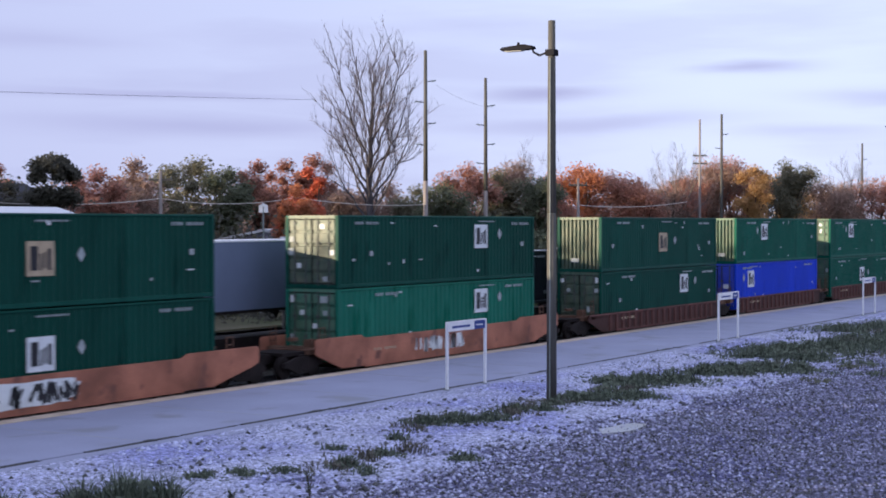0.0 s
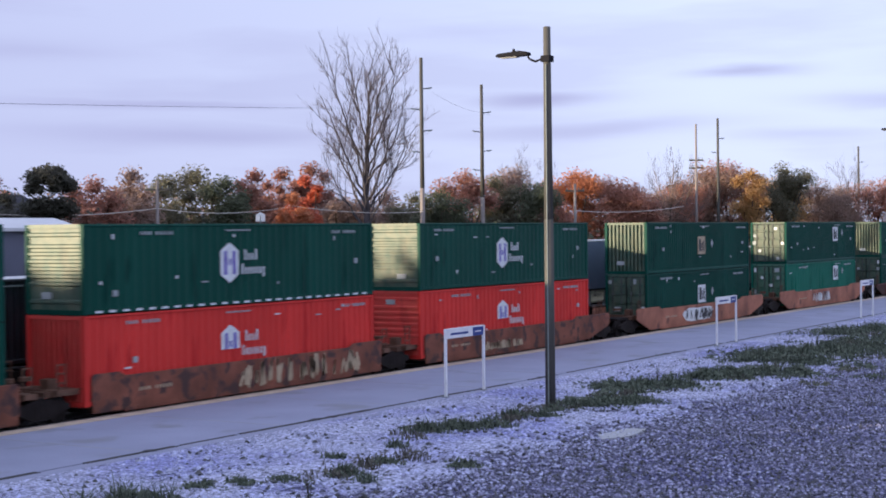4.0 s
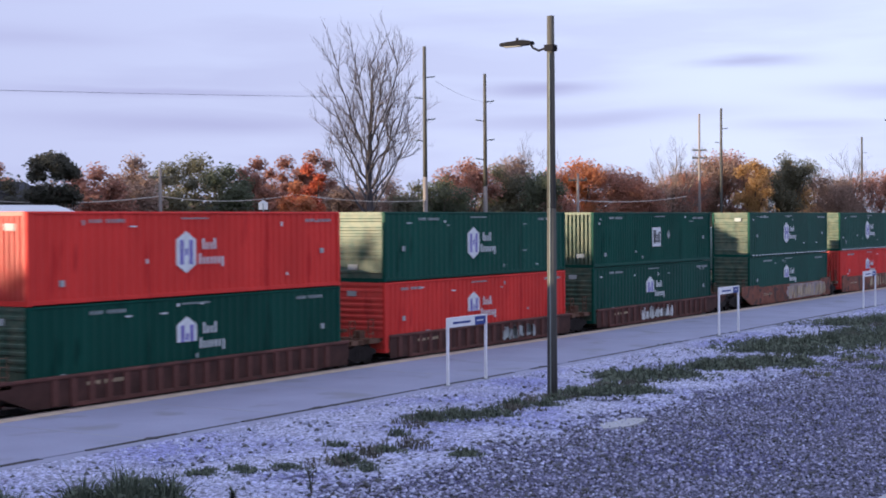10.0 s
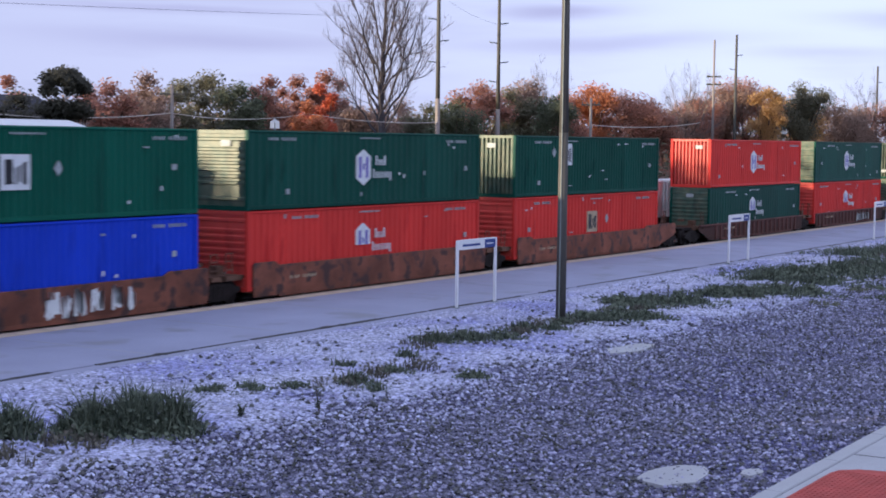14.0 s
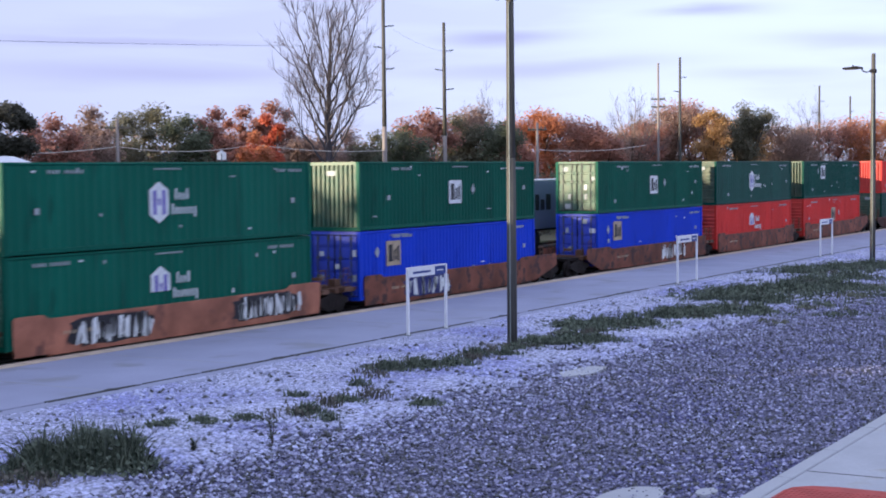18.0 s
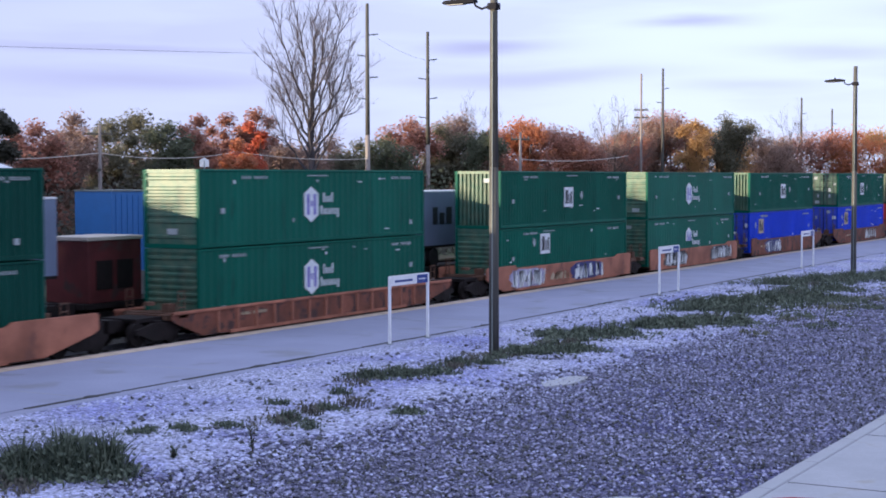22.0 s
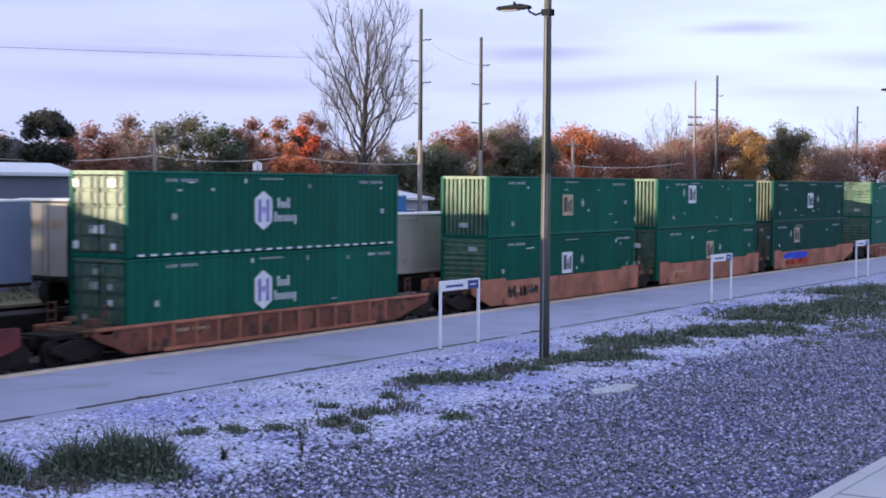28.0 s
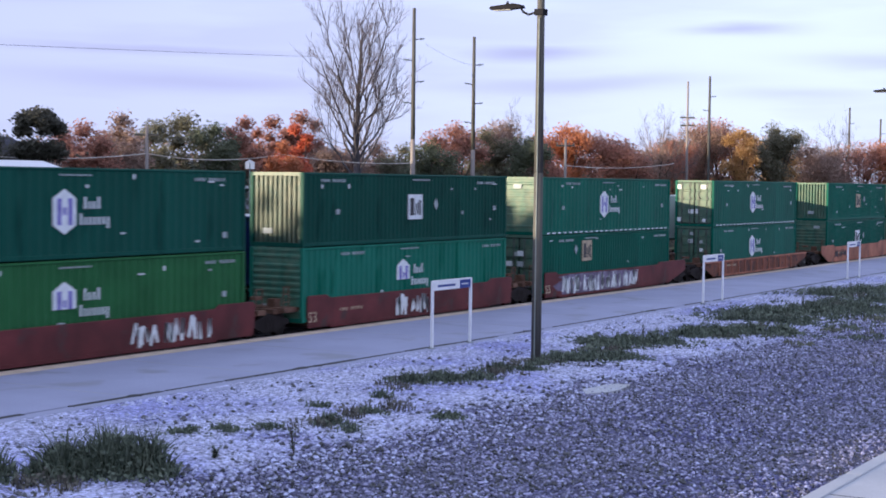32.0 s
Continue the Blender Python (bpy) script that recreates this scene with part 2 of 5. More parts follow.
RUSTY = surface("rusty_deck", (0.14, 0.075, 0.05), 0.8, 0.1, vary=0.4, scale=2, bump=0.3)
CONCRETE = surface("platform_concrete", (0.296, 0.306, 0.425), 0.85, vary=0.10, scale=0.35, fine=14, bump=0.25, stain=(0.245, 0.25, 0.305), stain_at=0.58, stain_scale=0.5)
CONCRETE_OLD = surface("pavement_concrete", (0.39, 0.395, 0.43), 0.85, vary=0.12, scale=0.6, fine=18, bump=0.3, stain=(0.36, 0.35, 0.34), stain_at=0.6)
TACTILE = surface("tactile_tan", (0.52, 0.42, 0.33), 0.8, vary=0.18, scale=2, bump=0.3)
REDPANEL = surface("tactile_red", (0.38, 0.065, 0.055), 0.8, vary=0.2, scale=2, bump=0.3)
TAR = surface("tar_joint", (0.05, 0.05, 0.055), 0.8, vary=0.3, scale=2, bump=0.2)
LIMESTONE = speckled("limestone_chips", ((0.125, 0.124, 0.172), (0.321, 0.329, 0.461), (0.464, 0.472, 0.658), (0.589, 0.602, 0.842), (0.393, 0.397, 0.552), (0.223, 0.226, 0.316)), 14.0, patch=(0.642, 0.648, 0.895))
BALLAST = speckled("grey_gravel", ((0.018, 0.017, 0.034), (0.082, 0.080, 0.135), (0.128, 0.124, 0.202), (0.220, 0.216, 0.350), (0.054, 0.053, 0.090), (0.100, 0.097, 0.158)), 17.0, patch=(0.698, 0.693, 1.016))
TRACKBED = speckled("track_ballast", ((0.05, 0.045, 0.04), (0.10, 0.09, 0.085), (0.14, 0.13, 0.12)), 12.0)
EARTH = surface("field_earth", (0.10, 0.09, 0.05), 0.95, vary=0.4, scale=0.08, fine=2.0, bump=0.4, stain=(0.06, 0.08, 0.03), stain_at=0.5, stain_scale=0.05)
POLE_WOOD = surface("weathered_pole_wood", (0.088, 0.085, 0.078), 0.85, vary=0.3, scale=2, bump=0.4, stretch=(3, 3, 0.2))
POLE_PALE = surface("pale_pole_wood", (0.24, 0.21, 0.20), 0.85, vary=0.2, scale=2, bump=0.3, stretch=(3, 3, 0.2))
FIXTURE = surface("lamp_metal", (0.018, 0.018, 0.022), 0.95, 0.0, gloss=0.05, vary=0.2, bump=0.1)
LENS = surface("lamp_lens", (0.16, 0.16, 0.17), 0.35, vary=0.05, bump=0.0)
WHITE_PAINT = surface("white_paint", (0.74, 0.74, 0.76), 0.5, vary=0.08, scale=3, bump=0.05)
SIGN_BLUE = surface("sign_blue", (0.02, 0.045, 0.22), 0.4, vary=0.1, bump=0.0)
BARK = surface("grey_bark", (0.10, 0.075, 0.06), 0.9, vary=0.35, scale=2, bump=0.5, stretch=(3, 3, 0.4))
BARK_DARK = surface("dark_grey_bark", (0.062, 0.054, 0.058), 0.9, vary=0.3, scale=2, bump=0.5, stretch=(3, 3, 0.4))
BARK_PALE = surface("pale_bark", (0.20, 0.16, 0.14), 0.9, vary=0.3, scale=2, bump=0.4, stretch=(3, 3, 0.4))
GALV_LIGHT = surface("galvanised_roof", (0.55, 0.55, 0.58), 0.5, vary=0.15, scale=0.8, bump=0.05)
TWIG = surface("grey_twigs", (0.15, 0.125, 0.13), 0.9, vary=0.2, bump=0.0)
CABLE_PALE = surface("pale_cable", (0.5, 0.46, 0.42), 0.6, vary=0.1, bump=0.0)
WIRE = surface("cable_black", (0.05, 0.05, 0.055), 0.6, vary=0.1, bump=0.0)
TIRE = surface("tyre_rubber", (0.02, 0.02, 0.02), 0.85, vary=0.3, scale=4, bump=0.2)
LEAF = {k: foliage("leaves_" + k, c, 0.32, thin=0.4) for k, c in {
    "rust": (0.33, 0.155, 0.110), "orange": (0.42, 0.155, 0.065), "red": (0.50, 0.125, 0.060), "brown": (0.27, 0.180, 0.140),
    "olive": (0.138, 0.128, 0.080), "green": (0.092, 0.104, 0.058), "gold": (0.42, 0.25, 0.10), "dark": (0.058, 0.056, 0.040),
    "pink": (0.36, 0.165, 0.11)}.items()}
GRASS = foliage("weed_blades", (0.060, 0.100, 0.060), 0.55, (0.125, 0.145, 0.100))
DEAD = foliage("dead_stems", (0.085, 0.078, 0.062), 0.5)
STRAW = foliage("dry_blades", (0.115, 0.118, 0.075), 0.4)


# ---- geometry helpers ----
class Geo:
    """Vertices and faces gathered by simple solids."""

    def __init__(self):
        self.v, self.f = [], []

    def box(self, x0, x1, y0, y1, z0, z1):
        k = len(self.v)
        self.v += [(x0, y0, z0), (x1, y0, z0), (x1, y1, z0), (x0, y1, z0), (x0, y0, z1), (x1, y0, z1), (x1, y1, z1), (x0, y1, z1)]
        self.f += [tuple(k + i for i in q) for q in ((0, 3, 2, 1), (4, 5, 6, 7), (0, 1, 5, 4), (1, 2, 6, 5), (2, 3, 7, 6), (3, 0, 4, 7))]
        return self

    def prism(self, poly, axis, a, b):
        """A polygon in the plane across axis ('x', 'y' or 'z'), drawn out from a to b."""
        k, n = len(self.v), len(poly)
        for d in (a, b):
            for p, q in poly:
                self.v.append({"x": (d, p, q), "y": (p, d, q), "z": (p, q, d)}[axis])
        self.f += [tuple(range(k, k + n))[::-1], tuple(range(k + n, k + 2 * n))]
        self.f += [(k + i, k + (i + 1) % n, k + n + (i + 1) % n, k + n + i) for i in range(n)]
        return self

    def tube(self, p, q, r0, r1, n=8, caps=True):
        p, q = Vector(p), Vector(q)
        d = (q - p).normalized()
        a = d.orthogonal().normalized()
        b = d.cross(a)
        k = len(self.v)
        for c, r in ((p, r0), (q, r1)):
            for i in range(n):
                t = 2 * math.pi * i / n
                self.v.append(tuple(c + (a * math.cos(t) + b * math.sin(t)) * r))
        self.f += [(k + i, k + (i + 1) % n, k + n + (i + 1) % n, k + n + i) for i in range(n)]
        if caps:
            self.f += [tuple(k + i for i in range(n))[::-1], tuple(k + n + i for i in range(n))]
        return self

    def pipe(self, pts, r, n=5):
        """One unbroken round bar through the points."""
        k = len(self.v)
        pts = [Vector(p) for p in pts]
        for i, p in enumerate(pts):
            d = (pts[min(i + 1, len(pts) - 1)] - pts[max(i - 1, 0)]).normalized()
            a = d.cross(Vector((0.3, 0.2, 0.93))).normalized()
            b = d.cross(a)
            self.v += [tuple(p + (a * math.cos(2 * math.pi * j / n) + b * math.sin(2 * math.pi * j / n)) * r) for j in range(n)]
        for i in range(len(pts) - 1):
            self.f += [(k + i * n + j, k + i * n + (j + 1) % n, k + (i + 1) * n + (j + 1) % n, k + (i + 1) * n + j) for j in range(n)]
        return self

    def mesh(self, name, mat, bevel=0.0, smooth=False):
        me = bpy.data.meshes.new(name)
        me.from_pydata(self.v, [], self.f)
        me.materials.append(mat)
        if bevel:
            bm = bmesh.new()
            bm.from_mesh(me)
            bmesh.ops.recalc_face_normals(bm, faces=bm.faces)
            bmesh.ops.bevel(bm, geom=list(bm.edges), offset=bevel, segments=1, affect="EDGES", clamp_overlap=True)
            bm.to_mesh(me)
            bm.free()
        if smooth:
            me.polygons.foreach_set("use_smooth", [True] * len(me.polygons))
        me.update()
        return me


CACHE = {}


def cached(key, mat, build, bevel=0.0, smooth=False):
    k = (key, mat.name)
    if k not in CACHE:
        CACHE[k] = build(Geo()).mesh(str(key[0]) if isinstance(key, tuple) else key, mat, bevel, smooth)
    return CACHE[k]


def part(name, me, parent, at=(0, 0, 0), label=""):
    ob = new(name, me)
    ob.parent = parent
    ob.location = at
    return tagged(ob, label) if label else ob


def thing(name, label, category, at=(0, 0, 0), rz=0, group="", kind=""):
    ob = new(name)
    ob.empty_display_size = 0.3
    ob.matrix_basis = pose(*at, 0, 0, rz)
    return tagged(ob, label, category, group, kind)


def structure(name, me, label="", kind="structure", at=(0, 0, 0)):
    ob = new(name, me)
    ob.location = at
    return tagged(ob, label, kind=kind)


# ---- ground, platform, tracks ----
FACE = 34.59          # near side of the near train
RAIL_Z = -0.12
TRACK_A, TRACK_B = FACE + 1.295, FACE + 4.6 + 1.295
structure("ground", Geo().box(-2500, 2800, -2500, 2800, -1.0, -0.45).mesh("ground", EARTH), "dull brown-green open ground under autumn trees")


def heaved(name, mat, x0, x1, y0, y1, z, dx, dy, amp, seed, wave=0.0):
    """A strip of loose ground with an uneven surface."""
    nx, ny = max(2, round((x1 - x0) / dx)), max(2, round((y1 - y0) / dy))
    v, f = [], []
    for j in range(ny + 1):
        for i in range(nx + 1):
            x, y = x0 + (x1 - x0) * i / nx, y0 + (y1 - y0) * j / ny
            edge = 1.0 if wave and j < 4 else min(j, ny - j, 2) / 2
            if wave and j < 4:
                y += wave * (1 - j / 4) * (noise.noise((x * 0.35, 0, seed)) + 0.6 * noise.noise((x * 1.3, 4, seed)))
            dip = -0.11 * (1 - j / 4) ** 2 if wave and j < 4 else 0.0
            v.append((x, y, z + dip + amp * edge * noise.noise((x * 0.6, y * 0.6, seed)) + amp * 0.5 * edge * noise.noise((x * 2, y * 2, seed))))
    for j in range(ny):
        for i in range(nx):
            k = j * (nx + 1) + i
            f.append((k, k + 1, k + nx + 2, k + nx + 1))
    me = bpy.data.meshes.new(name)
    me.from_pydata(v, [], f)
    me.materials.append(mat)
    return me


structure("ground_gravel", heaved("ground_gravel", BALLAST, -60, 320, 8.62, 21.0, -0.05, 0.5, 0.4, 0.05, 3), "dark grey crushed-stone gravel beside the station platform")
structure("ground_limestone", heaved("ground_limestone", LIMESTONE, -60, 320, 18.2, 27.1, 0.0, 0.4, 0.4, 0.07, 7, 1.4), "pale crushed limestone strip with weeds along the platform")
structure("pavement", Geo().box(-60, 320, -30, 8.3, -0.4, 0.03).mesh("pavement", CONCRETE_OLD), "pale worn concrete pavement beside the gravel")
kerb_me = Geo().box(0, 2.98, 8.32, 8.64, -0.4, 0.05).mesh("kerb", CONCRETE_OLD, bevel=0.02)
kerb = tagged(new("kerb"), "pale concrete kerb between pavement and gravel", kind="structure")
for i in range(22):
    part("kerbstone", kerb_me, kerb, (12 + 3 * i, 0, 0))
structure("kerb_far", Geo().box(78, 320, 8.32, 8.64, -0.4, 0.05).box(-60, 11.98, 8.32, 8.64, -0.4, 0.05).mesh("kerb_far", CONCRETE_OLD))
structure("pavement_joint", Geo().box(27.8, 27.84, -2, 8.29, 0.03, 0.034).box(33.8, 33.84, -2, 8.29, 0.03, 0.034).mesh("pavement_joint", TAR))


def tactile_panel():
    g = Geo().prism([(23.6, 2.0), (26.55, 2.0), (26.6, 7.4), (26.5, 7.8), (26.25, 8.08), (25.9, 8.15), (23.6, 8.15)], "z", 0.0, 0.045)
    for i in range(16):
        for j in range(24):
            x, y = 23.9 + i * 0.15, 6.0 + j * 0.09
            if y < 8.1:
                g.box(x - 0.02, x + 0.02, y - 0.02, y + 0.02, 0.045, 0.053)
    return g.mesh("tactile_panel", REDPANEL)


tagged(structure("tactile_panel", tactile_panel(), "red tactile warning panel set in the concrete pavement"), category="paving panel")

# platform: far slab, tan edge, tar joint, near slab
structure("platform", Geo().box(-60, 320, 27.72, 33.55, -0.5, 0.0).mesh("platform", CONCRETE), "pale concrete station platform along the track")
structure("platform_near_strip", Geo().box(-60, 320, 26.6, 27.62, -0.5, -0.004).mesh("platform_near_strip", CONCRETE), "pale concrete strip in front of the platform slab")
joint = Geo().box(-60, 320, 27.6, 27.74, -0.5, -0.03)
rj = random.Random(11)
x = 18.0
while x < 110:
    n = rj.uniform(1.0, 3.5)
    joint.box(x, x + n, 27.62 - rj.uniform(0.0, 0.09), 27.72 + rj.uniform(0.0, 0.07), -0.2, 0.006)
    x += n + (rj.uniform(0.2, 1.6) if rj.random() < 0.3 else 0.01)
structure("platform_joint", joint.mesh("platform_joint", TAR), "dark broken tar joint along the platform")
edge_me = Geo().box(0, 1.19, 33.56, 34.2, -0.5, 0.012).mesh("edge_slab", TACTILE, bevel=0.008)
edge = tagged(new("platform_edge"), "tan tactile warning strip along the platform edge", kind="structure")
for i in range(110):
    part("edge_slab", edge_me, edge, (20 + 1.2 * i, 0, 0))
structure("platform_edge_far", Geo().box(152.0, 320, 33.56, 34.2, -0.5, 0.012).box(-60, 19.99, 33.56, 34.2, -0.5, 0.012).mesh("platform_edge_far", TACTILE))
rng = random.Random(5)
cross = Geo()
for x in range(-54, 318, 6):
    cross.box(x, x + 0.035, 27.74, 33.54, -0.01, 0.003)
structure("platform_cross_joint", cross.mesh("platform_cross_joint", surface("joint_grey", (0.36, 0.36, 0.37), 0.9, vary=0.1, bump=0.0)))
chips = Geo()
for x, w in ((37.6, 0.7), (38.4, 0.35), (64.6, 0.9), (65.6, 0.4), (30.2, 0.5), (52.4, 0.4)):
    pts = [(x + w * math.cos(a) * rng.uniform(0.35, 0.6), 27.66 + 0.16 * math.sin(a) * rng.uniform(0.6, 1.2)) for a in [2 * math.pi * i / 9 for i in range(9)]]
    chips.prism(pts, "z", 0.0, 0.02)
structure("tar_patch", chips.mesh("tar_patch", TAR), "broken dark tar along the platform joint")

structure("trackbed", heaved("trackbed", TRACKBED, -60, 320, 34.21, 48, -0.36, 1.0, 0.7, 0.05, 9), "dark stone ballast under two tracks")
rails = Geo()
for c in (TRACK_A, TRACK_B):
    for s in (-0.72, 0.72):
        rails.box(-60, 320, c + s - 0.035, c + s + 0.035, RAIL_Z - 0.045, RAIL_Z).box(-60, 320, c + s - 0.01, c + s + 0.01, RAIL_Z - 0.15, RAIL_Z - 0.045).box(-60, 320, c + s - 0.07, c + s + 0.07, RAIL_Z - 0.18, RAIL_Z - 0.15)
structure("rails", rails.mesh("rails", STEEL), "worn steel rails")
ties = Geo()
for i in range(300):
    for c in (TRACK_A, TRACK_B):
        ties.box(10 + i * 0.6, 10.22 + i * 0.6, c - 1.3, c + 1.3, RAIL_Z - 0.34, RAIL_Z - 0.18)
structure("sleepers", ties.mesh("sleepers", POLE_WOOD), "dark timber sleepers", kind="stuff")

# ---- containers ----
LONG, WIDE, TALL = 16.15, 2.59, 2.88


def corrugated(g, x0, x1, y, z0, z1, depth, period, flip):
    """An upright corrugated sheet along x; its outer face lies at y."""
    sgn = 1 if not flip else -1
    n = max(1, round((x1 - x0) / period))
    p = (x1 - x0) / n
    line = []
    for i in range(n):
        a = x0 + i * p
        line += [(a, 0.0), (a + 0.30 * p, 0.0), (a + 0.45 * p, depth), (a + 0.85 * p, depth)]
    line.append((x1, 0.0))
    k = len(g.v)
    for x, d in line:
        g.v += [(x, y + sgn * d, z0), (x, y + sgn * d, z1)]
    for i in range(len(line) - 1):
        q = (k + 2 * i, k + 2 * i + 2, k + 2 * i + 3, k + 2 * i + 1)
        g.f.append(q if not flip else q[::-1])


def body_shell(g, depth, period):
    corrugated(g, 0.14, LONG - 0.14, 0.03, 0.15, TALL - 0.09, depth, period, False)
    corrugated(g, 0.14, LONG - 0.14, WIDE - 0.03, 0.15, TALL - 0.09, depth, period, True)
    g.box(0.1, LONG - 0.1, 0.08, WIDE - 0.08, TALL - 0.06, TALL - 0.02)
    g.box(0.1, LONG - 0.1, 0.06, WIDE - 0.06, 0.06, 0.12)
    g.box(LONG - 0.1, LONG - 0.06, 0.1, WIDE - 0.1, 0.1, TALL - 0.08)
    g.box(0.185, 0.2, 0.1, WIDE - 0.1, 0.1, TALL - 0.08)
    return g


def top_rail(g):
    return g.box(0.16, LONG - 0.16, 0.0, 0.08, TALL - 0.10, TALL)


def bottom_rail(g):
    g.box(0.16, LONG - 0.16, 0.0, 0.07, 0.02, 0.17)
    return g


def post(g):
    return g.box(0, 0.17, 0, 0.16, 0.0, TALL)


def end_beam(g):
    return g.box(0.0, 0.1, 0.16, WIDE - 0.16, 0, 0.16)


def end_header(g):
    return g.box(0.0, 0.1, 0.16, WIDE - 0.16, -0.13, 0)


def end_sheet(g, line, upright):
    """One folded sheet over the end; line: (along, depth) points."""
    k = len(g.v)
    for a, d in line:
        g.v += [(d, a, 0.16), (d, a, TALL - 0.13)] if upright else [(d, WIDE - 0.16, a), (d, 0.16, a)]
    g.f += [(k + 2 * i, k + 2 * i + 1, k + 2 * i + 3, k + 2 * i + 2) for i in range(len(line) - 1)]
    return g


def end_ribs(g):
    """Deep upright ribs across the end."""
    n, line = 10, []
    w = (WIDE - 0.32) / n
    for i in range(n):
        a = 0.16 + i * w
        line += [(a, 0.17), (a + 0.09 * w, 0.012), (a + 0.48 * w, 0.012), (a + 0.57 * w, 0.17)]
    return end_sheet(g, line + [(WIDE - 0.16, 0.17)], True)


def end_bands(g):
    """Level pressed bands across the end."""
    line = [(0.16, 0.06)]
    for z in (0.42, 0.98, 1.22, 1.46, 1.70, 1.94, 2.18, 2.55):
        line += [(z - 0.075, 0.06), (z - 0.04, 0.012), (z + 0.04, 0.012), (z + 0.075, 0.06)]
    return end_sheet(g, line + [(TALL - 0.13, 0.06)], False)


def door_leaf(g):
    """A pressed door: one sheet with raised fields between level and upright seams."""
    w = WIDE / 2 - 0.18
    ys = (0.0, 0.03, 0.24, 0.33, 0.76, 0.86, w - 0.03, w)
    zs = [0.17] + [z for a in (0.21, 0.73, 1.25, 1.77, 2.29) for z in (a, a + 0.41)] + [TALL - 0.14]
    k, n = len(g.v), len(ys)
    g.v += [(0.085, y, z) for z in zs for y in ys]
    for j in range(len(zs) - 1):
        for i in range(n - 1):
            q = (k + j * n + i, k + (j + 1) * n + i, k + (j + 1) * n + i + 1, k + j * n + i + 1)
            if i % 2 and j % 2:
                t = len(g.v)
                e = 0.012
                g.v += [(0.022, ys[i] + e, zs[j] + e), (0.022, ys[i] + e, zs[j + 1] - e), (0.022, ys[i + 1] - e, zs[j + 1] - e), (0.022, ys[i + 1] - e, zs[j] + e)]
                g.f += [(t, t + 1, t + 2, t + 3)] + [(q[c], q[(c + 1) % 4], t + (c + 1) % 4, t + c) for c in range(4)]
            else:
                g.f.append(q)
    return g


def lock_bar(g):
    g.tube((0.005, 0, 0.1), (0.005, 0, TALL - 0.08), 0.024, 0.024, 6)
    for z in (0.25, 0.95, 1.75, 2.55):
        g.box(-0.02, 0.035, -0.06, 0.06, z, z + 0.09)
    return g


def gasket(g):
    """Rubber seal round one leaf."""
    w = WIDE / 2 - 0.18
    g.box(0.03, 0.068, -0.02, 0.015, 0.17, TALL - 0.14).box(0.03, 0.068, w - 0.015, w + 0.012, 0.17, TALL - 0.14)
    return g.box(0.03, 0.068, 0.015, w - 0.015, 0.165, 0.195).box(0.03, 0.068, 0.015, w - 0.015, TALL - 0.165, TALL - 0.135)


def hexagon(w, h):
    return [(0, h / 2), (-w / 2, h * 0.30), (-w / 2, -h * 0.30), (0, -h / 2), (w / 2, -h * 0.30), (w / 2, h * 0.30)]


def bars(spec):
    """Flat bars on the near side: x, z, width, height."""
    def build(g):
        for x, z, w, h in spec:
            g.box(x, x + w, -0.012, 0.028, z, z + h)
        return g
    return build


NUMBERS = bars([(0.15 * i + (0.16 if i > 3 else 0.0), 0, 0.062, 0.115) for i in range(10)])
TITLE = bars([(0.13 * i, 0, 0.06, 0.06) for i in range(11)])
PLACARD = bars([(0, 0, 0.2, 0.2)])
DIAMOND = [(0, 0.24), (-0.17, 0), (0, -0.24), (0.17, 0)]
# end paints with sunlight mixed into their colour, less on red and blue
END_GLOSS = {m.name: sun_paled(m, 0.10 if m in (RED, BLUE) else 0.27) for m in (GREEN, GREEN_DARK, TEAL, OLIVE, RED, BLUE, DARKBOX, NAVY, GREYBOX, WHITEBOX, DUSTBOX)}
PAINT_NAMES = {GREEN.name: "green", GREEN_DARK.name: "dark green", TEAL.name: "teal green", OLIVE.name: "olive green", RED.name: "red", BLUE.name: "blue",
               DARKBOX.name: "black", NAVY.name: "navy blue", GREYBOX.name: "grey", WHITEBOX.name: "white", DUSTBOX.name: "dusty beige"}


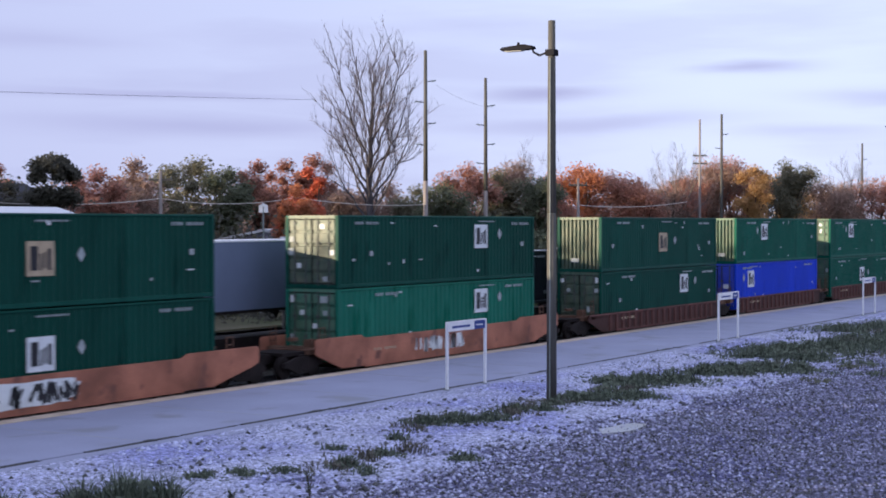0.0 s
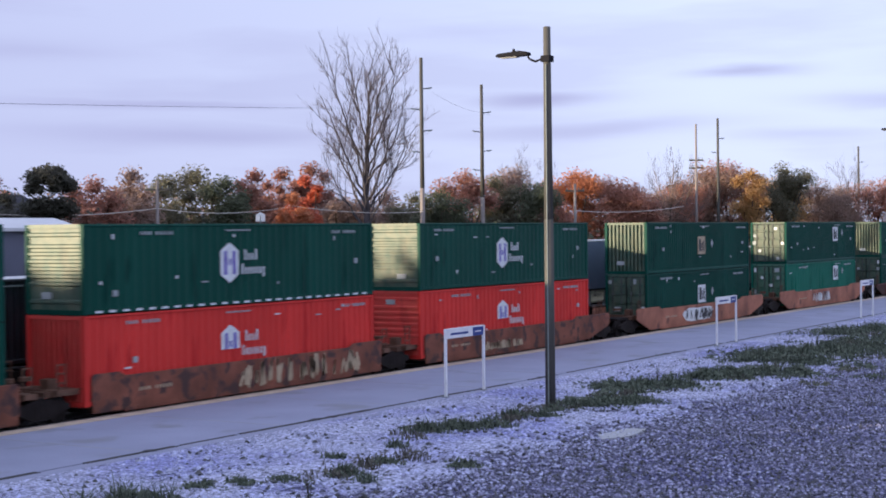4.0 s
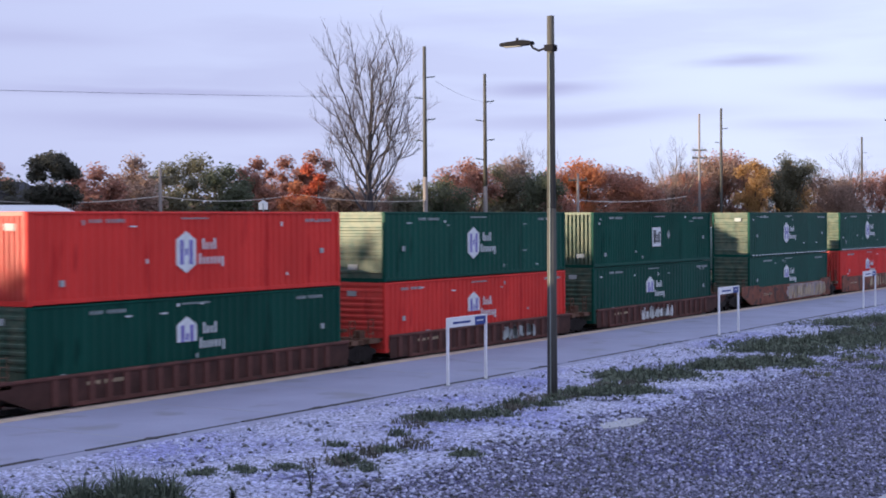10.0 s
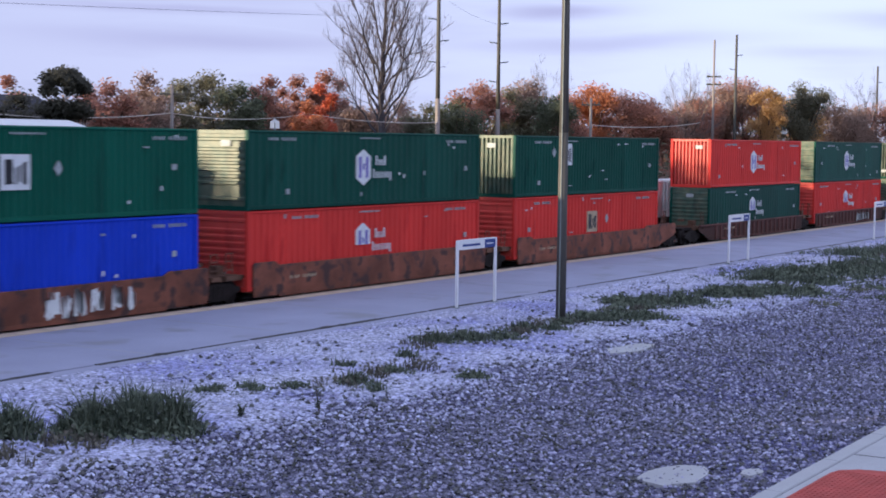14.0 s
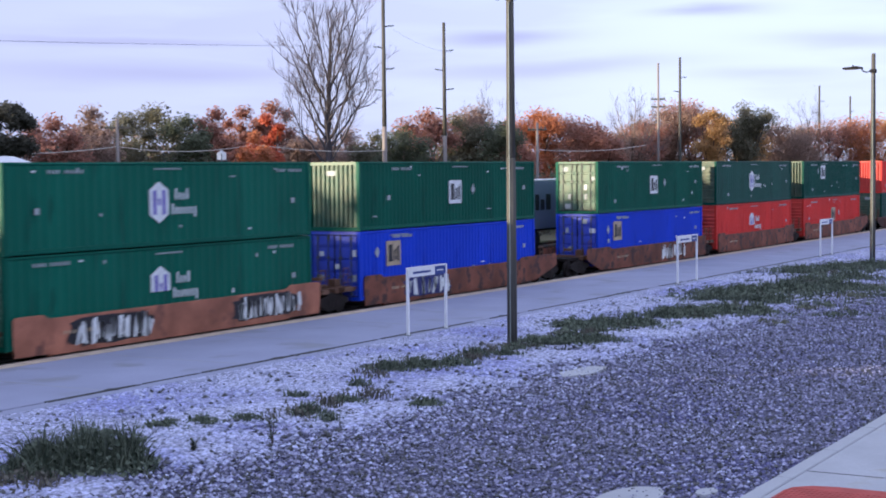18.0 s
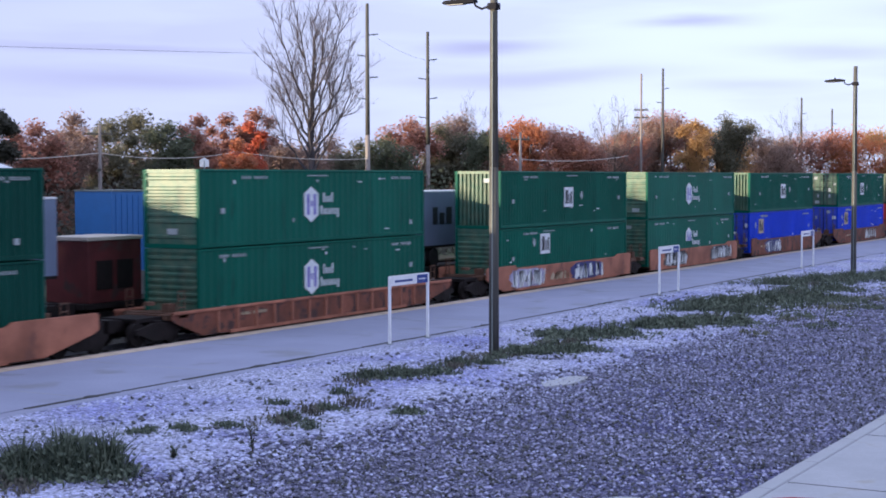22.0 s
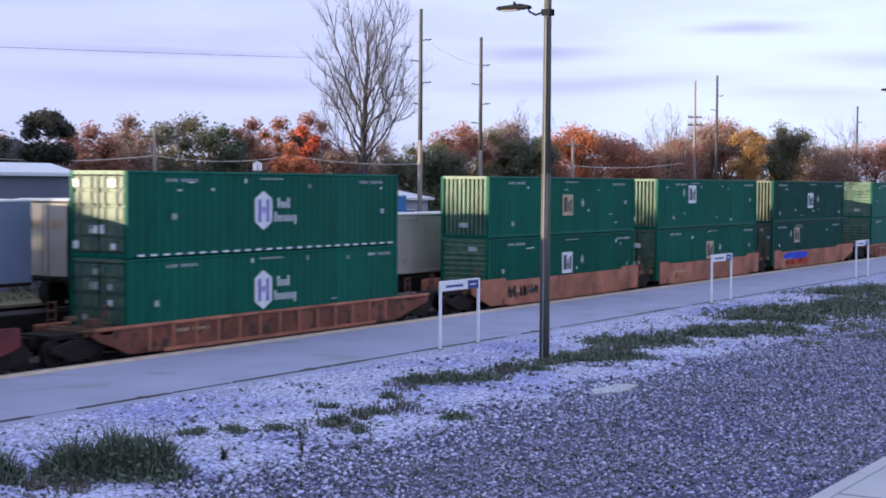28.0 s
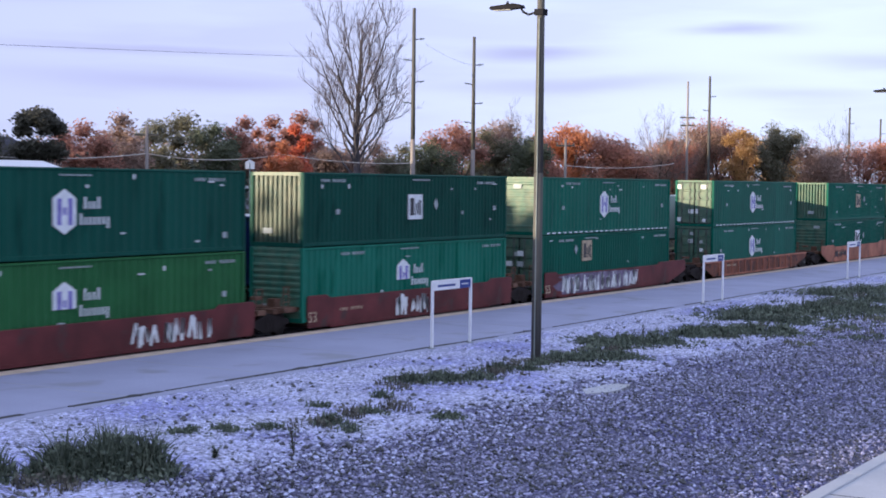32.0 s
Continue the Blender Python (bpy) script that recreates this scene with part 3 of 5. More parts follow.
def container(name, paint, style, end, logo_x, logo_z, cut, seed, dashed=False, tan=False, on="stacked on another"):
    """A 53-foot box. style: block or crest (its emblem); end: ribs, bands or doors at the trailing end."""
    r = random.Random(seed)
    emblem = {"block": "square emblem", "crest": "six-sided emblem", "": "plain sides"}[style]
    ob = thing(name, f"{PAINT_NAMES[paint.name]} freight container, {emblem}, {on}", "container", group="containers of the double-stack train")
    depth, period = {"block": (0.036, 0.30), "crest": (0.018, 0.42), "": (0.036, 0.30)}[style]
    if paint in (TEAL, OLIVE, RED):
        depth, period = 0.045, 0.36
    part("body", cached(("body", depth), paint, lambda g: body_shell(g, depth, period)), ob)
    # hidden filler, added to stop sun slipping between the stacked boxes
    part("underframe", cached("underframe", GRIME, lambda g: g.box(0.4, LONG - 0.4, 0.5, WIDE - 0.5, -0.039, 0.058)), ob)
    for y in (0.0, WIDE - 0.08):
        part("top_rail", cached("top_rail", paint, top_rail, 0.035), ob, (0, y, 0))
    for y in (0.0, WIDE - 0.07):
        part("bottom_rail", cached("bottom_rail", paint, bottom_rail, 0.02), ob, (0, y, 0))
    for x in (0.0, LONG - 0.17):
        for y in (0.0, WIDE - 0.16):
            part("corner_post", cached("corner_post", paint, post, 0.015), ob, (x, y, 0))
        part("end_beam", cached("end_beam", paint, end_beam), ob, (0.0 if x == 0 else LONG - 0.1, 0, 0))
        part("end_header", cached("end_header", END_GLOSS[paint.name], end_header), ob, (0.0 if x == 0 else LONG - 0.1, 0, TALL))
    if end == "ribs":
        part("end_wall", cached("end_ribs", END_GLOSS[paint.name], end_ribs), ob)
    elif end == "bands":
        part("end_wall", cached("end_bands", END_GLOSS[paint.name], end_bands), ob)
    else:
        for y in (0.17, WIDE / 2 + 0.01):
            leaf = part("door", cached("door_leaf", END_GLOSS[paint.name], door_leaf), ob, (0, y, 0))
            for yy in (0.28, 0.82):
                part("lock_bar", cached("lock_bar", GALV_DARK, lock_bar), leaf, (0, yy, 0))
            part("gasket", cached("gasket", TIRE, gasket), leaf)
            for z in r.sample((0.28, 0.80, 1.32, 1.84, 2.34), 3):
                w, h = r.choice(((0.34, 0.26), (0.20, 0.20), (0.16, 0.28)))
                part("door_plate", cached(("door_plate", w, h), r.choice((MARK, MARK_DIM)), lambda g: g.box(0.008, 0.022, 0, w, 0, h)), leaf, (0, r.choice((0.04, 0.37, 0.52, 0.88)), z))
    if end != "doors":
        part("end_plate", cached("end_plate", MARK_DIM, lambda g: g.box(0.0, 0.03, 0, 0.45, 0, 0.22)), ob, (0.0, r.uniform(0.5, 1.5), r.choice((0.5, 0.45, 2.3))))
    white = MARK_TAN if tan else MARK
    if style == "block":
        sign = part("emblem", cached("emblem_block", white, lambda g: g.box(-0.56, 0.56, -0.004, 0.034, -0.53, 0.53)), ob, (logo_x, 0, logo_z), "square emblem plate")
        part("emblem_mark", cached("block_mark", INK, bars([(-0.42, -0.36, 0.3, 0.74), (-0.04, -0.36, 0.09, 0.5), (0.12, -0.3, 0.09, 0.5), (0.28, -0.36, 0.14, 0.66)])), sign, (0, -0.002, 0))
    elif style == "crest":
        cutz = -0.15 if cut else -0.72
        h = [(x, max(z, cutz)) for x, z in hexagon(0.98, 1.42)]
        sign = part("emblem", cached(("emblem_crest", cut), white, lambda g: g.prism(h, "y", -0.004, 0.034)), ob, (logo_x, 0, logo_z), "six-sided emblem plate")
        low = max(-0.42, cutz)
        part("emblem_mark", cached(("crest_mark", cut), VIOLET, bars([(-0.32, low, 0.17, 0.42 - low), (0.15, low, 0.17, 0.42 - low), (-0.06, -0.1, 0.12, 0.24)])), sign, (0, -0.002, 0))
        rows = [(0.86 + 0.2 * i, 0.08, 0.07, 0.38 if i in (0, 3) else 0.24) for i in range(4)] + [(0.68 + 0.2 * i, -0.42, 0.07, 0.36 if i == 0 else 0.24) for i in range(6)] + [(1.88, -0.54, 0.07, 0.36)]
        for x, z, w, h in rows:
            part("lettering_bar", cached(("letter", w, h), white, bars([(0, 0, w, h)])), sign, (x, 0, z))
    # small stencils
    tagged(part("number_bar", cached("numbers", MARK_DIM, NUMBERS), ob, (r.choice((1.2, 1.9, 2.6)), 0, 2.52)), kind="stuff")
    tagged(part("number_bar", cached("numbers", MARK_DIM, NUMBERS), ob, (LONG - r.choice((2.2, 2.8)), 0, 2.5)), kind="stuff")
    tagged(part("title_bar", cached("title", MARK_DIM, TITLE), ob, (logo_x - 0.2, 0, 2.62)), kind="stuff")
    part("placard", cached("placard", MARK_DIM, PLACARD), ob, (r.choice((1.3, 2.2)), 0, r.choice((0.55, 1.25))))
    part("placard", cached("placard", MARK_DIM, PLACARD), ob, (LONG - 1.3, 0, r.choice((0.5, 1.3, 1.5))))
    if style == "block":
        part("warning_plate", cached("diamond", MARK_DIM, lambda g: g.prism(DIAMOND, "y", -0.004, 0.03)), ob, (min(logo_x + 1.7, LONG - 1.0) if logo_x > 6 else logo_x - 1.3, 0, logo_z + 0.1))
    for i in range(7):
        w, h = r.choice(((0.16, 0.06), (0.1, 0.1), (0.3, 0.05), (0.08, 0.16)))
        part("stencil", cached(("stencil", w, h), r.choice((MARK, MARK_DIM)), bars([(0, 0, w, h)])), ob, (r.uniform(0.6, LONG - 0.9), 0, r.choice((r.uniform(0.3, 1.2), r.uniform(2.2, 2.6)))))
    if dashed:
        for k in range(25):
            part("reflective_dash", cached("dash", MARK, bars([(0, 0.045, 0.3, 0.075)])), ob, (0.5 + 0.62 * k, 0, 0))
    return ob


# ---- well cars ----
def reach(wide, head):
    """How far a side runs past the load: long over a truck of its own, short over a shared one."""
    return (2.4 if head else 1.6) if wide else (0.5 if head else -0.25)


def well_side_plain(g, tail_wide, head_wide):
    """A plate side that steps up towards both ends and is cut back over the trucks."""
    a, b = reach(tail_wide, False), LONG + reach(head_wide, True)
    foot_a, foot_b = (0.2 if tail_wide else 0.3), LONG + (-0.1 if head_wide else 0.42)
    g.prism([(-a, 0.74), (-a, 1.24), (-a + 0.12, 1.32), (1.5, 1.32), (1.8, 1.18), (LONG - 1.8, 1.18), (LONG - 1.5, 1.32), (b - 0.12, 1.32), (b, 1.24), (b, 0.74),
             (b - 0.25 if head_wide else b, 0.62), (foot_b, 0.06), (foot_a, 0.06), (-a + 0.25 if tail_wide else -a, 0.62)], "y", -0.06, 0.0)
    return g


def well_side_low(g, tail_wide, head_wide):
    a, b = reach(tail_wide, False), LONG + reach(head_wide, True)
    foot_a, foot_b = (0.1 if tail_wide else 0.3), LONG + (-0.1 if head_wide else 0.42)
    g.prism([(-a, 0.72), (-a, 0.98), (b, 0.98), (b, 0.72), (b - 0.2 if head_wide else b, 0.62), (foot_b, 0.06), (foot_a, 0.06), (-a + 0.2 if tail_wide else -a, 0.62)], "y", -0.02, 0.0)
    return g


def chord(g, tail_wide, head_wide):
    return g.box(-reach(tail_wide, False), LONG + reach(head_wide, True), -0.09, 0.02, 0.90, 1.02)


def rib(g, half):
    return g.prism([(-half - 0.02, -0.02), (-half, -0.085), (half, -0.085), (half + 0.02, -0.02)], "z", 0.1, 0.9)


def sill(g):
    return g.box(1.7, LONG - 1.7, -0.08, 0.01, 0.02, 0.14)


def floor_pan(g):
    g.box(0.4, LONG - 0.4, 0.02, WIDE - 0.02, 0.06, 0.16)
    return g


def end_deck(g):
    """Platform, slope sheet and grab irons over one truck; the well lies towards +x."""
    g.box(-1.5, 0.1, 0.25, WIDE - 0.25, 0.72, 0.9).box(-1.2, -0.7, -0.02, WIDE + 0.02, 0.78, 0.94)
    g.prism([(0.0, 0.9), (0.35, 0.2), (0.45, 0.2), (0.12, 0.9)], "y", 0.05, WIDE - 0.05)
    for y in (0.1, WIDE - 0.1):
        g.tube((-1.1, y, 0.9), (-1.1, y, 1.75), 0.025, 0.025, 5).tube((-0.75, y, 0.9), (-0.75, y, 1.75), 0.025, 0.025, 5)
        for z in (1.15, 1.45, 1.72):
            g.tube((-1.1, y, z), (-0.75, y, z), 0.02, 0.02, 5)
    g.box(-1.0, -0.6, 0.6, 0.95, 0.9, 1.25).tube((-1.25, 1.3, 1.2), (-1.25, 1.3, 1.32), 0.22, 0.22, 10)
    return g


def coupler(g):
    g.box(-3.6, -1.2, WIDE / 2 - 0.2, WIDE / 2 + 0.2, 0.45, 0.8)
    g.box(-3.75, -3.3, WIDE / 2 - 0.32, WIDE / 2 + 0.32, 0.42, 0.86)
    g.box(-2.9, -1.4, 0.5, WIDE - 0.5, 0.72, 0.86)
    return g


def wheel(g):
    g.tube((0, -0.07, 0), (0, 0.07, 0), 0.42, 0.42, 20).tube((0, 0.07, 0), (0, 0.10, 0), 0.45, 0.45, 20).tube((0, -0.13, 0), (0, -0.07, 0), 0.14, 0.16, 10)
    return g


def side_frame(g):
    g.prism([(-1.2, 0.05), (-1.15, 0.2), (-0.35, 0.38), (0.35, 0.38), (1.15, 0.2), (1.2, 0.05), (0.9, -0.02), (0.4, -0.24), (-0.4, -0.24), (-0.9, -0.02)], "y", -0.08, 0.08)
    for i in range(3):
        g.tube((-0.22 + 0.22 * i, 0, -0.2), (-0.22 + 0.22 * i, 0, 0.28), 0.1, 0.1, 8)
    return g


def truck(parent, x, mid=WIDE / 2):
    bog = part("truck", cached("bolster", GRIME, lambda g: g.box(-0.2, 0.2, -1.0, 1.0, 0.1, 0.45).box(-1.0, 1.0, -0.06, 0.06, 0.0, 0.14)), parent, (x, mid, RAIL_Z + 0.42))
    for y in (-1.0, 1.0):
        part("side_frame", cached("side_frame", GRIME, side_frame), bog, (0, y, 0))
        for dx in (-0.89, 0.89):
            w = part("wheel", cached("wheel", GRIME, wheel), bog, (dx, y * 0.76, 0))
            if y > 0:
                w.rotation_euler = (0, 0, math.pi)
    return bog


def scrawl(seed, w, h, n, lean=0.15):
    """Sprayed strokes: overlapping crooked lines of one hand, no letters."""
    def build(g):
        r = random.Random(seed)
        for i in range(n * 2):
            x = w * (i / 2 + r.uniform(0.1, 0.9)) / n
            step = w / n * r.uniform(0.3, 0.8)
            pts = [(x + r.uniform(-0.2, 0.2) * step, r.uniform(0, 0.2) * h)]
            for k in range(r.randrange(2, 5)):
                up = pts[-1][1] < h / 2
                pts.append((pts[-1][0] + r.uniform(-0.25, 0.6) * step, (r.uniform(0.62, 1.0) if up else r.uniform(0.0, 0.35)) * h))
            t = r.uniform(0.04, 0.085)
            for (ax, az), (bx, bz) in zip(pts, pts[1:]):
                d = math.hypot(bx - ax, bz - az) + 1e-6
                ox, oz = -(bz - az) / d * t, (bx - ax) / d * t
                g.prism([(ax + ox, az + oz), (ax - ox, az - oz), (bx - ox, bz - oz), (bx + ox, bz + oz)], "y", -0.006 - 0.0004 * (i % 7), 0.004)
        return g
    return build


def blob(seed, w, h):
    def build(g):
        r = random.Random(seed)
        n = 28
        pts = []
        for i in range(n):
            t = 2 * math.pi * i / n
            k = r.uniform(0.88, 1.08)
            cx, cz = math.cos(t), math.sin(t)
            pts.append((w / 2 + w / 2 * k * math.copysign(abs(cx) ** 0.5, cx), h / 2 + h / 2 * k * math.copysign(abs(cz) ** 0.5, cz)))
        g.prism(pts, "y", -0.003, 0.004)
        return g
    return build


def lettering(text, size, mat):
    """Raised sign writing, upright in the plane across y."""
    key = ("text", text, size, mat.name)
    if key not in CACHE:
        cu = bpy.data.curves.new("lettering", "FONT")
        cu.body, cu.size, cu.extrude = text, size, 0.004
        ob = bpy.data.objects.new("lettering", cu)
        me = bpy.data.meshes.new_from_object(ob)
        bpy.data.objects.remove(ob)
        bpy.data.curves.remove(cu)
        me.transform(pose(0, 0, 0, 90, 0, 0))
        me.materials.clear()
        me.materials.append(mat)
        CACHE[key] = me
    return CACHE[key]


def well_car(kind, color, left_gap, right_gap, seed, art=()):
    """One unit of a stack car. kind: plain plate side or ribbed side; a wide gap gets its own truck and coupler."""
    paint = WELL[color]
    words = {"orange": "faded orange", "brown": "dark brown", "maroon": "maroon", "rust": "rusty brown"}[color]
    how = "ribbed" if kind == "ribs" else "plate"
    tail = ", graffiti-sprayed" if art else ""
    ob = thing("well_car", f"{words} {how}-sided well car under stacked containers{tail}", "rail car", group="cars of the double-stack train")
    ends = (left_gap > 5, right_gap > 5)
    for y, back in ((0.0, False), (WIDE + 0.02, True)):
        if kind == "ribs":
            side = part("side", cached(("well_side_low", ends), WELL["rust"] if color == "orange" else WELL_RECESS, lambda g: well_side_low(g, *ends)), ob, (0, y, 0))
            part("top_chord", cached(("chord", ends), paint, lambda g: chord(g, *ends), 0.03), side, (0, 0.05 if back else 0, 0))
            part("side_sill", cached("sill", paint, sill), side, (0, 0.05 if back else 0, 0))
            if not back:
                n, broad = (13, 0.05) if color == "orange" else (19, 0.12)
                for i in range(n):
                    part("rib", cached(("rib", broad), paint, lambda g: rib(g, broad)), side, (1.0 + i * (LONG - 2.0) / (n - 1), 0, 0))
        else:
            side = part("side", cached(("well_side_plain", ends), paint, lambda g: well_side_plain(g, *ends), 0.022), ob, (0, y + (0.05 if back else 0), 0))
            part("side_sill", cached("sill", paint, sill), side)
        if not back:
            for x, z, w, h, back_mat, mat, n in art:
                if back_mat:
                    part("graffiti_ground", cached(("blob", seed, x), back_mat, blob(seed + int(x * 10), w, h)), side, (x, -0.064 if kind != "ribs" else -0.09, z))
                if n:
                    paint_marks = part("graffiti", cached(("scrawl", seed, x), mat, scrawl(seed + int(x * 7), w * 0.92, h * 0.94, n)), side, (x + 0.05 * w, -0.07 if kind != "ribs" else -0.096, z + 0.03 * h))
                    tagged(paint_marks, kind="stuff")
    tagged(part("number_bar", cached("numbers", MARK_TAN, NUMBERS), ob, (2.4, -0.06, 0.62)), kind="stuff")
    if color == "maroon":
        part("size_mark", lettering("53", 0.58, MARK_TAN), ob, (0.28, -0.066, 0.29), "sprayed size number")
    part("floor_pan", cached("floor_pan", GRIME, floor_pan), ob)
    deck = part("end_deck", cached("end_deck", RUSTY, end_deck), ob)
    d2 = part("end_deck", cached("end_deck", RUSTY, end_deck), ob, (LONG, WIDE, 0))
    d2.rotation_euler = (0, 0, math.pi)
    truck(ob, -left_gap / 2 if left_gap < 5 else -1.95)
    if left_gap > 5:
        part("coupler", cached("coupler", GRIME, coupler), deck)
    if right_gap > 5:
        truck(ob, LONG + 1.95)
        part("coupler", cached("coupler", GRIME, coupler), d2)
    return ob


# units from the head of the train: place of the trailing end when the clip starts, upper box, lower box, car
# box: paint, emblem, end, emblem's x and z, dashed strip, tan emblem
G, K, T, O, R, B = GREEN, GREEN_DARK, TEAL, OLIVE, RED, BLUE
W_, N_ = MARK, INK
HAZE_VIOLET = surface("faded_violet_spray", (0.16, 0.13, 0.2), 0.7, vary=0.5, scale=2.5, stain=(0.3, 0.28, 0.32))
LILAC = surface("faded_lilac_spray", (0.34, 0.32, 0.46), 0.7, vary=0.4, scale=2.0, stain=(0.22, 0.15, 0.18))
GREYPALE = surface("faded_grey_panel", (0.32, 0.27, 0.27), 0.7, vary=0.35, stain=(0.2, 0.1, 0.08))
UNITS = []
EMBLEM = {"A": ("block", 8.05, 1.5), "B": ("block", 5.12, 2.0), "C": ("crest", 7.15, 1.5), "D": ("block", 11.1, 1.98), "E": ("block", 2.65, 1.87)}


def unit(*row):
    UNITS.append(row)


unit(172.8, (G, "C", "bands"), (R, "C", "bands"), ("plain", "rust"))
unit(152.4, (G, "A", "doors"), (G, "A", "doors"), ("plain", "orange"))
unit(128.9, (G, "B", "ribs"), (G, "A", "doors"), ("ribs", "brown"))
unit(109.2, (G, "B", "doors"), (G, "A", "doors"), ("ribs", "brown"))
unit(89.8, (G, "B", "ribs"), (B, "E", "doors"), ("ribs", "brown"))
unit(70.2, (K, "A", "ribs", 0, 1), (K, "D", "doors"), ("ribs", "brown"))
unit(46.6, (K, "D", "doors"), (T, "D", "doors"), ("plain", "orange", (5.2, 0.28, 4.2, 0.75, None, W_, 9)))
unit(23.05, (K, "A", "ribs", 0, 1), (K, "A", "doors"), ("plain", "orange", (5.0, 0.22, 4.6, 0.8, W_, N_, 5)))
unit(-0.56, (K, "C", "bands"), (R, "C", "bands"), ("plain", "rust", (5.0, 0.25, 3.6, 0.42, None, MARK_TAN, 9)))
unit(-20.3, (K, "C", "bands", 1), (R, "C", "ribs"), ("plain", "rust", (6.6, 0.15, 8.6, 1.0, None, MARK_TAN, 12)))
unit(-39.7, (K, "C", "bands", 1), (K, "C", "bands"), ("plain", "rust", (6.9, 0.1, 8.4, 1.05, GREYPALE, MARK_TAN, 13)))
unit(-62.6, (K, "A", "ribs"), (K, "C", "bands"), ("ribs", "brown", (5.5, 0.12, 4.5, 0.75, None, MARK, 8)))
unit(-82.0, (K, "C", "bands"), (R, "C", "bands"), ("ribs", "brown", (9.2, 0.12, 3.6, 0.7, None, MARK_DIM, 8)))
unit(-101.3, (R, "C", "ribs"), (K, "C", "bands"), ("ribs", "brown"))
unit(-125.0, (K, "B", "ribs"), (R, "A", "bands", 0, 1), ("plain", "rust"))
unit(-144.4, (K, "C", "bands"), (R, "C", "bands"), ("plain", "rust"))
unit(-163.2, (G, "A", "doors"), (B, "E", "doors", 0, 1), ("plain", "rust", (8.6, 0.15, 4.4, 0.95, None, W_, 8)))
unit(-187.15, (G, "A", "ribs"), (B, "E", "doors", 0, 1), ("plain", "rust", (3.4, 0.15, 4.0, 0.95, NAVY, W_, 6)))
unit(-206.8, (G, "C", "bands"), (G, "C", "bands"), ("plain", "orange", (2.6, 0.15, 4.0, 0.95, N_, W_, 7), (11.0, 0.2, 4.2, 0.9, N_, W_, 8)))
unit(-226.3, (G, "A", "ribs"), (G, "B", "bands"), ("plain", "orange", (8.2, 0.15, 4.4, 0.95, NAVY, W_, 8), (0.9, 0.12, 3.9, 0.98, LILAC, MARK, 9), (5.2, 0.3, 2.6, 0.5, None, MARK_TAN, 6)))
unit(-250.0, (G, "C", "bands"), (G, "C", "bands"), ("ribs", "orange"))
unit(-273.9, (K, "A", "ribs"), (K, "B", "doors", 0, 1), ("plain", "orange", (2.2, 0.62, 5.2, 0.5, BLUE, BLUE, 0), (2.6, 0.2, 4.6, 0.5, None, RED, 9)))
unit(-293.4, (G, "B", "ribs"), (G, "A", "doors", 0, 1), ("plain", "orange"))
unit(-312.8, (G, "A", "ribs", 0, 1), (G, "A", "bands"), ("plain", "orange", (1.4, 0.35, 3.6, 0.6, None, N_, 6)))
unit(-336.6, (G, "C", "doors", 1), (G, "C", "doors"), ("ribs", "orange"))
unit(-359.8, (G, "C", "bands", 1), (G, "B", "doors", 0, 1), ("plain", "maroon", (1.5, 0.1, 10.0, 1.02, HAZE_VIOLET, MARK, 17)))
unit(-379.65, (K, "A", "ribs"), (T, "C", "bands"), ("plain", "maroon", (6.2, 0.1, 2.8, 1.05, None, MARK, 4)))
unit(-399.3, (K, "C", "bands"), (O, "C", "bands"), ("plain", "maroon", (9.5, 0.12, 4.6, 1.0, None, MARK, 6)))
unit(-422.9, (G, "A", "ribs"), (G, "B", "doors"), ("plain", "orange"))
LOW_Z, UP_Z = 0.29, 0.29 + TALL + 0.022
TRAIN_A = []      # (thing, place when the clip starts, height)


def near_train():
    for i, (s, up, low, car) in enumerate(UNITS):
        ahead = UNITS[i - 1][0] - s - LONG if i else 7.3
        behind = s - LONG - UNITS[i + 1][0] if i + 1 < len(UNITS) else 7.3
        TRAIN_A.append((well_car(car[0], car[1], behind, ahead, 40 + i, car[2:]), s, 0.0))
        for spec, z, on in ((up, UP_Z, "stacked on another"), (low, LOW_Z, "sunk in well car")):
            paint, code, end, *more = spec
            style, lx, lz = EMBLEM[code]
            more = list(more) + [0, 0]
            sunk = z == LOW_Z and car[:2] != ("ribs", "orange")
            box = container("container", paint, style, end, lx, lz, sunk, 100 + i * 2 + (z == UP_Z), bool(more[0]), bool(more[1]), on)
            TRAIN_A.append((box, s, z))


near_train()


# ---- the far train: trailers and boxes on flat cars ----
def trailer_shell(g):
    g.box(0.0, LONG, 0.0, WIDE, 0.12, 2.9)
    return g


